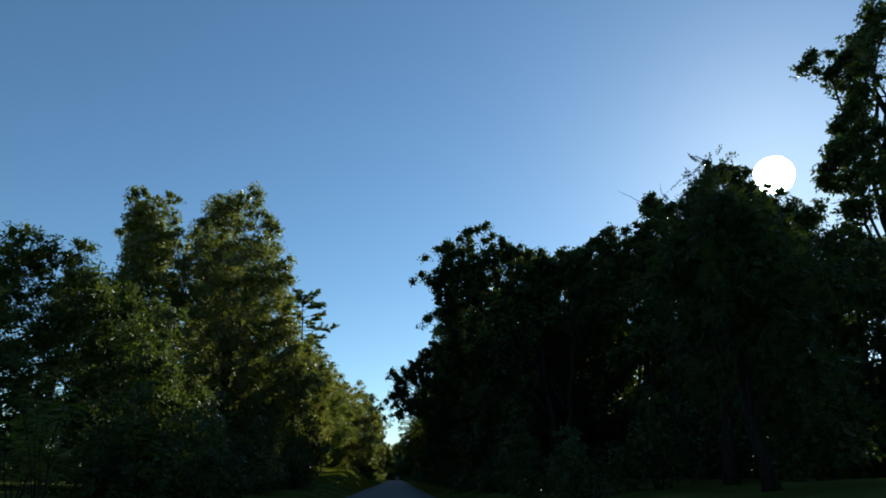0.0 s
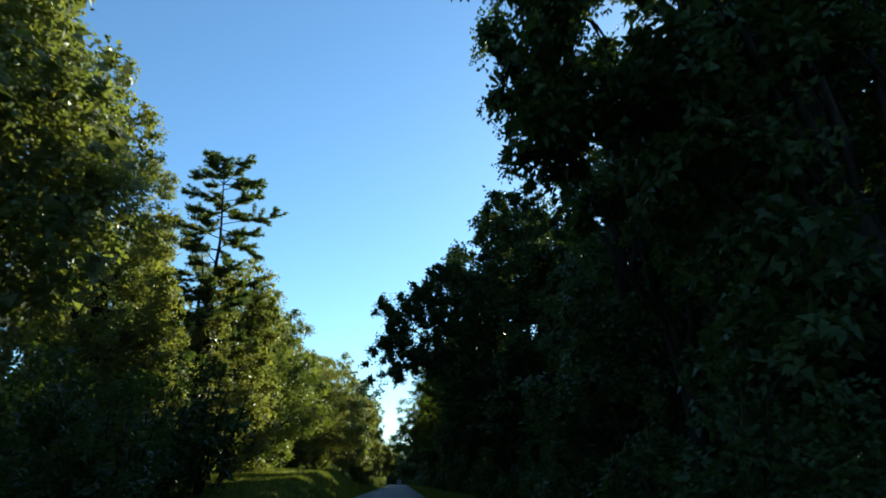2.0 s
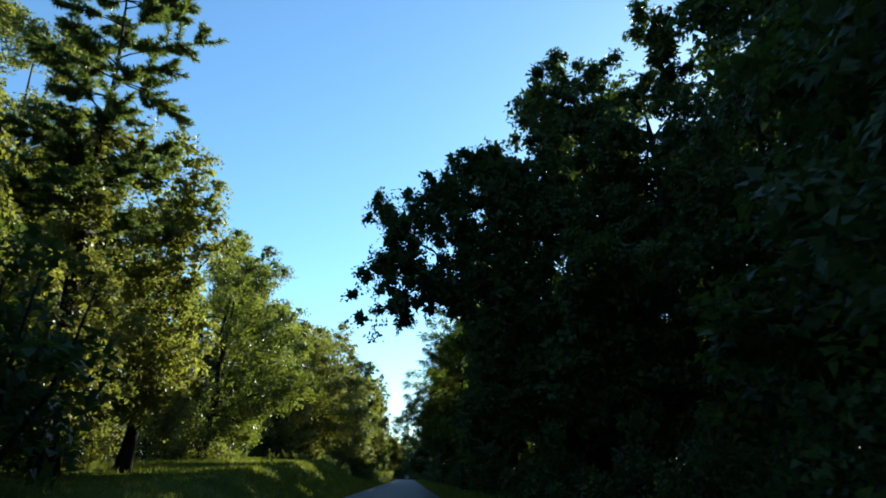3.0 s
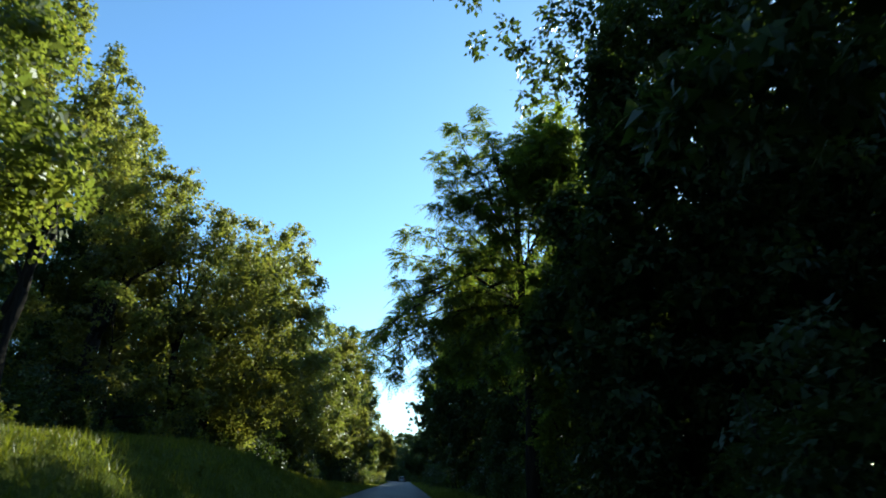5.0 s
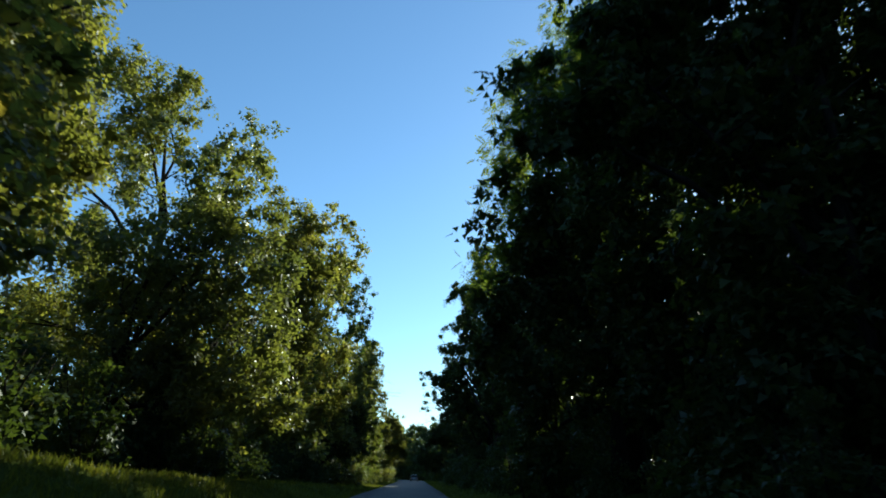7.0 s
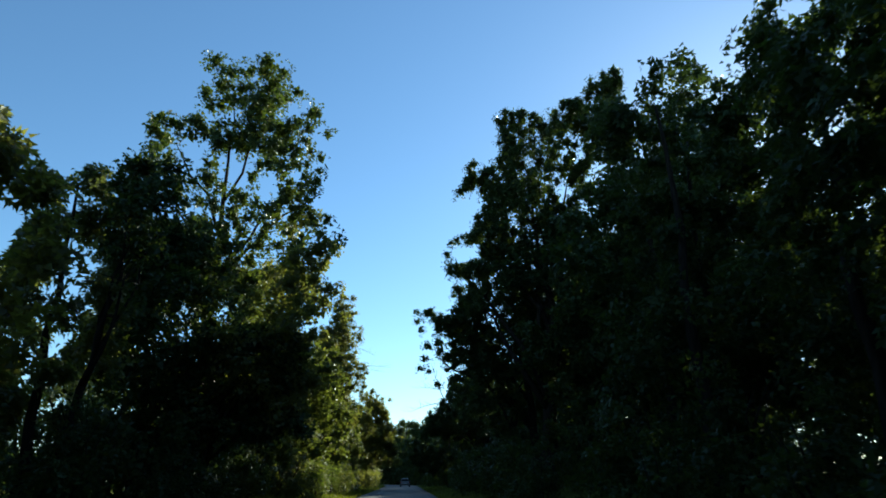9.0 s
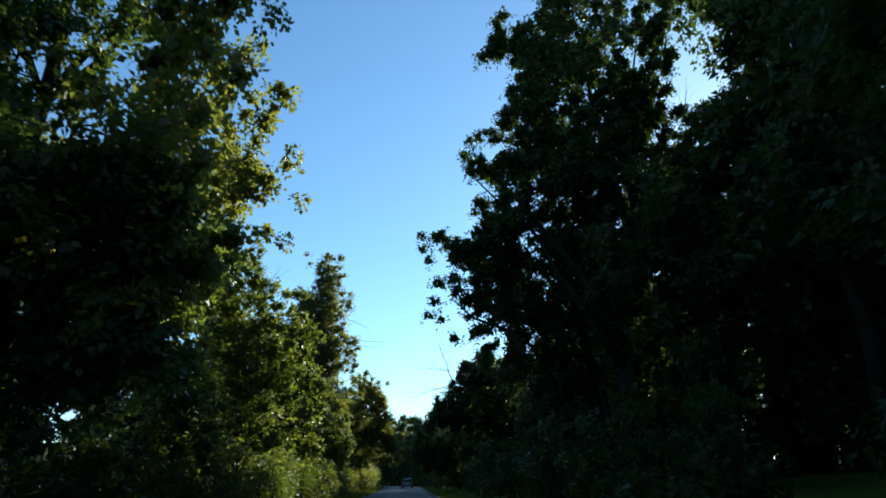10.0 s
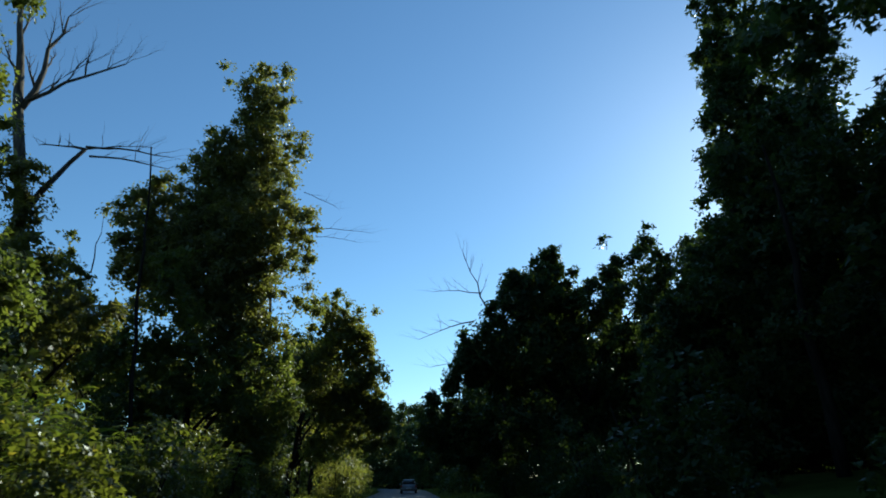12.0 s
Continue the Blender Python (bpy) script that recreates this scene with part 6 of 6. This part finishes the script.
# ---- the car on the road ahead ----
def build_car(x, y):
    paint = plain("dark_car_paint", (0.15, 0.155, 0.17), 0.3, 0.3, 0.6)
    silver = plain("light_roof_paint", (0.8, 0.81, 0.82), 0.35, 0.1, 0.6)
    glass = plain("dark_car_glass", (0.02, 0.024, 0.028), 0.05)
    rubber = plain("tyre_rubber", (0.02, 0.02, 0.02), 0.85)
    metal = plain("wheel_metal", (0.5, 0.5, 0.52), 0.3, 1.0)
    red = plain("tail_light_red", (0.35, 0.02, 0.02), 0.2)
    white = plain("number_plate_white", (0.7, 0.7, 0.68), 0.5)
    car = tagged(new("car"), "grey compact car with a pale roof on the road", "car")
    car.location = (x, y, 0.03)

    def box(x0, x1, y0, y1, z0, z1, round_by):
        bm = bmesh.new()
        bmesh.ops.create_cube(bm, size=1)
        for v in bm.verts:
            v.co = Vector(((x0 + x1) / 2 + v.co.x * (x1 - x0), (y0 + y1) / 2 + v.co.y * (y1 - y0), (z0 + z1) / 2 + v.co.z * (z1 - z0)))
        bmesh.ops.bevel(bm, geom=bm.edges[:], offset=round_by, segments=3, affect="EDGES")
        return bm

    body = part("body", box(-0.88, 0.88, -2.1, 2.1, 0.28, 0.95, 0.14), paint, car)
    part("bumper", box(-0.86, 0.86, -2.2, -1.95, 0.32, 0.62, 0.08), paint, body)
    cabin = box(-0.76, 0.76, -1.85, 0.9, 0.9, 1.42, 0.1)
    for v in cabin.verts:
        k = max(0.0, (v.co.z - 0.9) / 0.52)
        v.co.x *= 1 - 0.14 * k
        v.co.y += 0.35 * k if v.co.y < -1.0 else (-0.6 * k if v.co.y > 0.2 else 0)
    part("cabin", cabin, paint, car)
    part("roof", box(-0.62, 0.62, -1.45, 0.2, 1.40, 1.47, 0.03), silver, car, "pale painted roof")
    rear = box(-0.6, 0.6, -1.86, -1.83, 1.0, 1.34, 0.012)
    for v in rear.verts:
        v.co.y += 0.35 * (v.co.z - 0.9) / 0.52 - 0.03
    part("rear_window", rear, glass, car, "dark rear window")
    for s in (-1, 1):
        part("tail_light", box(s * 0.78 - 0.09, s * 0.78 + 0.09, -2.13, -2.0, 0.66, 0.86, 0.03), red, car, "red tail light")
        part("wing_mirror", box(s * 0.95 - 0.09, s * 0.95 + 0.09, 0.55, 0.65, 0.92, 1.05, 0.03), paint, car)
        for yy in (-1.3, 1.3):
            bm = bmesh.new()
            bmesh.ops.create_cone(bm, cap_ends=True, segments=24, radius1=0.32, radius2=0.32, depth=0.22, matrix=Matrix.Translation((s * 0.78, yy, 0.32)) @ Matrix.Rotation(radians(90), 4, "Y"))
            bmesh.ops.bevel(bm, geom=[e for e in bm.edges if len(e.link_faces) == 2 and any(len(f.verts) > 4 for f in e.link_faces)], offset=0.04, segments=2, affect="EDGES")
            wheel = part("wheel", bm, rubber, car)
            bm = bmesh.new()
            bmesh.ops.create_cone(bm, cap_ends=True, segments=20, radius1=0.2, radius2=0.17, depth=0.03, matrix=Matrix.Translation((s * 0.895, yy, 0.32)) @ Matrix.Rotation(radians(90 * s), 4, "Y"))
            part("rim", bm, metal, wheel, "silver rim")
    part("number_plate", box(-0.26, 0.26, -2.225, -2.2, 0.48, 0.6, 0.008), white, car, "pale plate with a plain bar")
    part("plate_bar", box(-0.2, 0.2, -2.232, -2.224, 0.52, 0.56, 0.002), paint, car)


build_car(0.3, 267.0)


# ---- the sun itself, low beyond the treetops ----
def build_sun():
    m, nt, bsdf, out = shader("sun_glow")
    glow = nt.nodes.new("ShaderNodeEmission")
    glow.inputs["Color"].default_value, glow.inputs["Strength"].default_value = (1.0, 0.97, 0.88, 1), 30.0
    clear, both = nt.nodes.new("ShaderNodeBsdfTransparent"), nt.nodes.new("ShaderNodeAddShader")
    nt.links.new(glow.outputs[0], both.inputs[0])
    nt.links.new(clear.outputs[0], both.inputs[1])
    nt.links.new(both.outputs[0], out.inputs["Surface"])
    sun_ball = bmesh.new()
    bmesh.ops.create_icosphere(sun_ball, subdivisions=4, radius=120.0)
    ob = part("backdrop_sun", sun_ball, m)
    ob.location = sun_way * 4600
    tagged(ob, "the bright white low sun in a clear sky", "sun", kind="structure")


build_sun()


# ---- grass ----
def build_grass():
    rng = np.random.default_rng(77)
    n = 56000
    y = np.where(rng.random(n) < 0.6, rng.uniform(76, 138, n), rng.uniform(62, 250, n))
    x = np.where(rng.random(n) < 0.85, ROAD_LEFT - 0.05 - rng.random(n) ** 1.2 * 10.0, ROAD_RIGHT + 0.05 + rng.random(n) ** 1.3 * 2.5)
    z = np.array([land(a, b) for a, b in zip(x, y)])
    blades = []
    for k in range(3):
        p = np.stack([x + rng.normal(size=n) * 0.08, y + rng.normal(size=n) * 0.08, z - 0.01], 1)
        axis = unit(rng.normal(size=(n, 3)) * 0.4 + (0, 0, 1.0))
        length = rng.uniform(0.1, 0.3, n)
        blades.append(leaf_tris(p, axis, rng.normal(size=(n, 3)), length, length * 0.14))
    ob = foliage_object("grass", (np.zeros((0, 3)), np.concatenate(blades)), None, BLADES, None)
    tagged(ob, "uneven green grass blades on the bank and verges", "grass", kind="stuff")


build_grass()


def weed(height, seed):
    rnd, rng = random.Random(seed), np.random.default_rng(seed)
    top = tagged(new("weed"), "tall leafy weed standing in the bank's grass", "plant", group="weeds on the bank")
    quads = []
    for i in range(3):
        a, h = rnd.uniform(0, 6.28), height * rnd.uniform(0.6, 1.0)
        pts = bent(rnd, (0, 0, -0.03), (0.25 * h * math.cos(a), 0.25 * h * math.sin(a), h), 4, 0.04)
        bm = bmesh.new()
        tube(bm, pts, [0.008, 0.007, 0.006, 0.004, 0.003], 5)
        part("stalk", bm, BLADES, top)
        n = 26
        u = rng.random(n) ** 0.7 * 3.99
        p = np.array([pts[int(v)].lerp(pts[int(v) + 1], v % 1)[:] for v in u])
        way = unit(rng.normal(size=(n, 3)) + (0, 0, 0.5))
        length = rng.uniform(0.07, 0.14, n)
        quads.append(leaf_quads(p, way, rng.normal(size=(n, 3)) + (0, 0, 1), length, length * 0.4, length * 0.05))
    foliage_object("foliage", (np.concatenate(quads), np.zeros((0, 3))), None, BLADES, top)
    return top


def build_weeds():
    rnd = random.Random(95)
    kinds = [weed(0.9, 96), weed(0.6, 97)]
    for i in range(34):
        x, y = -5.2 - 5.5 * rnd.random() ** 1.4, 84 + 1.35 * i + rnd.uniform(-0.6, 0.6)
        m = set_down(kinds[i % 2], x, y, rnd.uniform(0, 6.28))
        m.translation.z += 0.09
        if i < 2:
            kinds[i].matrix_world = m
        else:
            copy_thing(kinds[i % 2], m)


build_weeds()
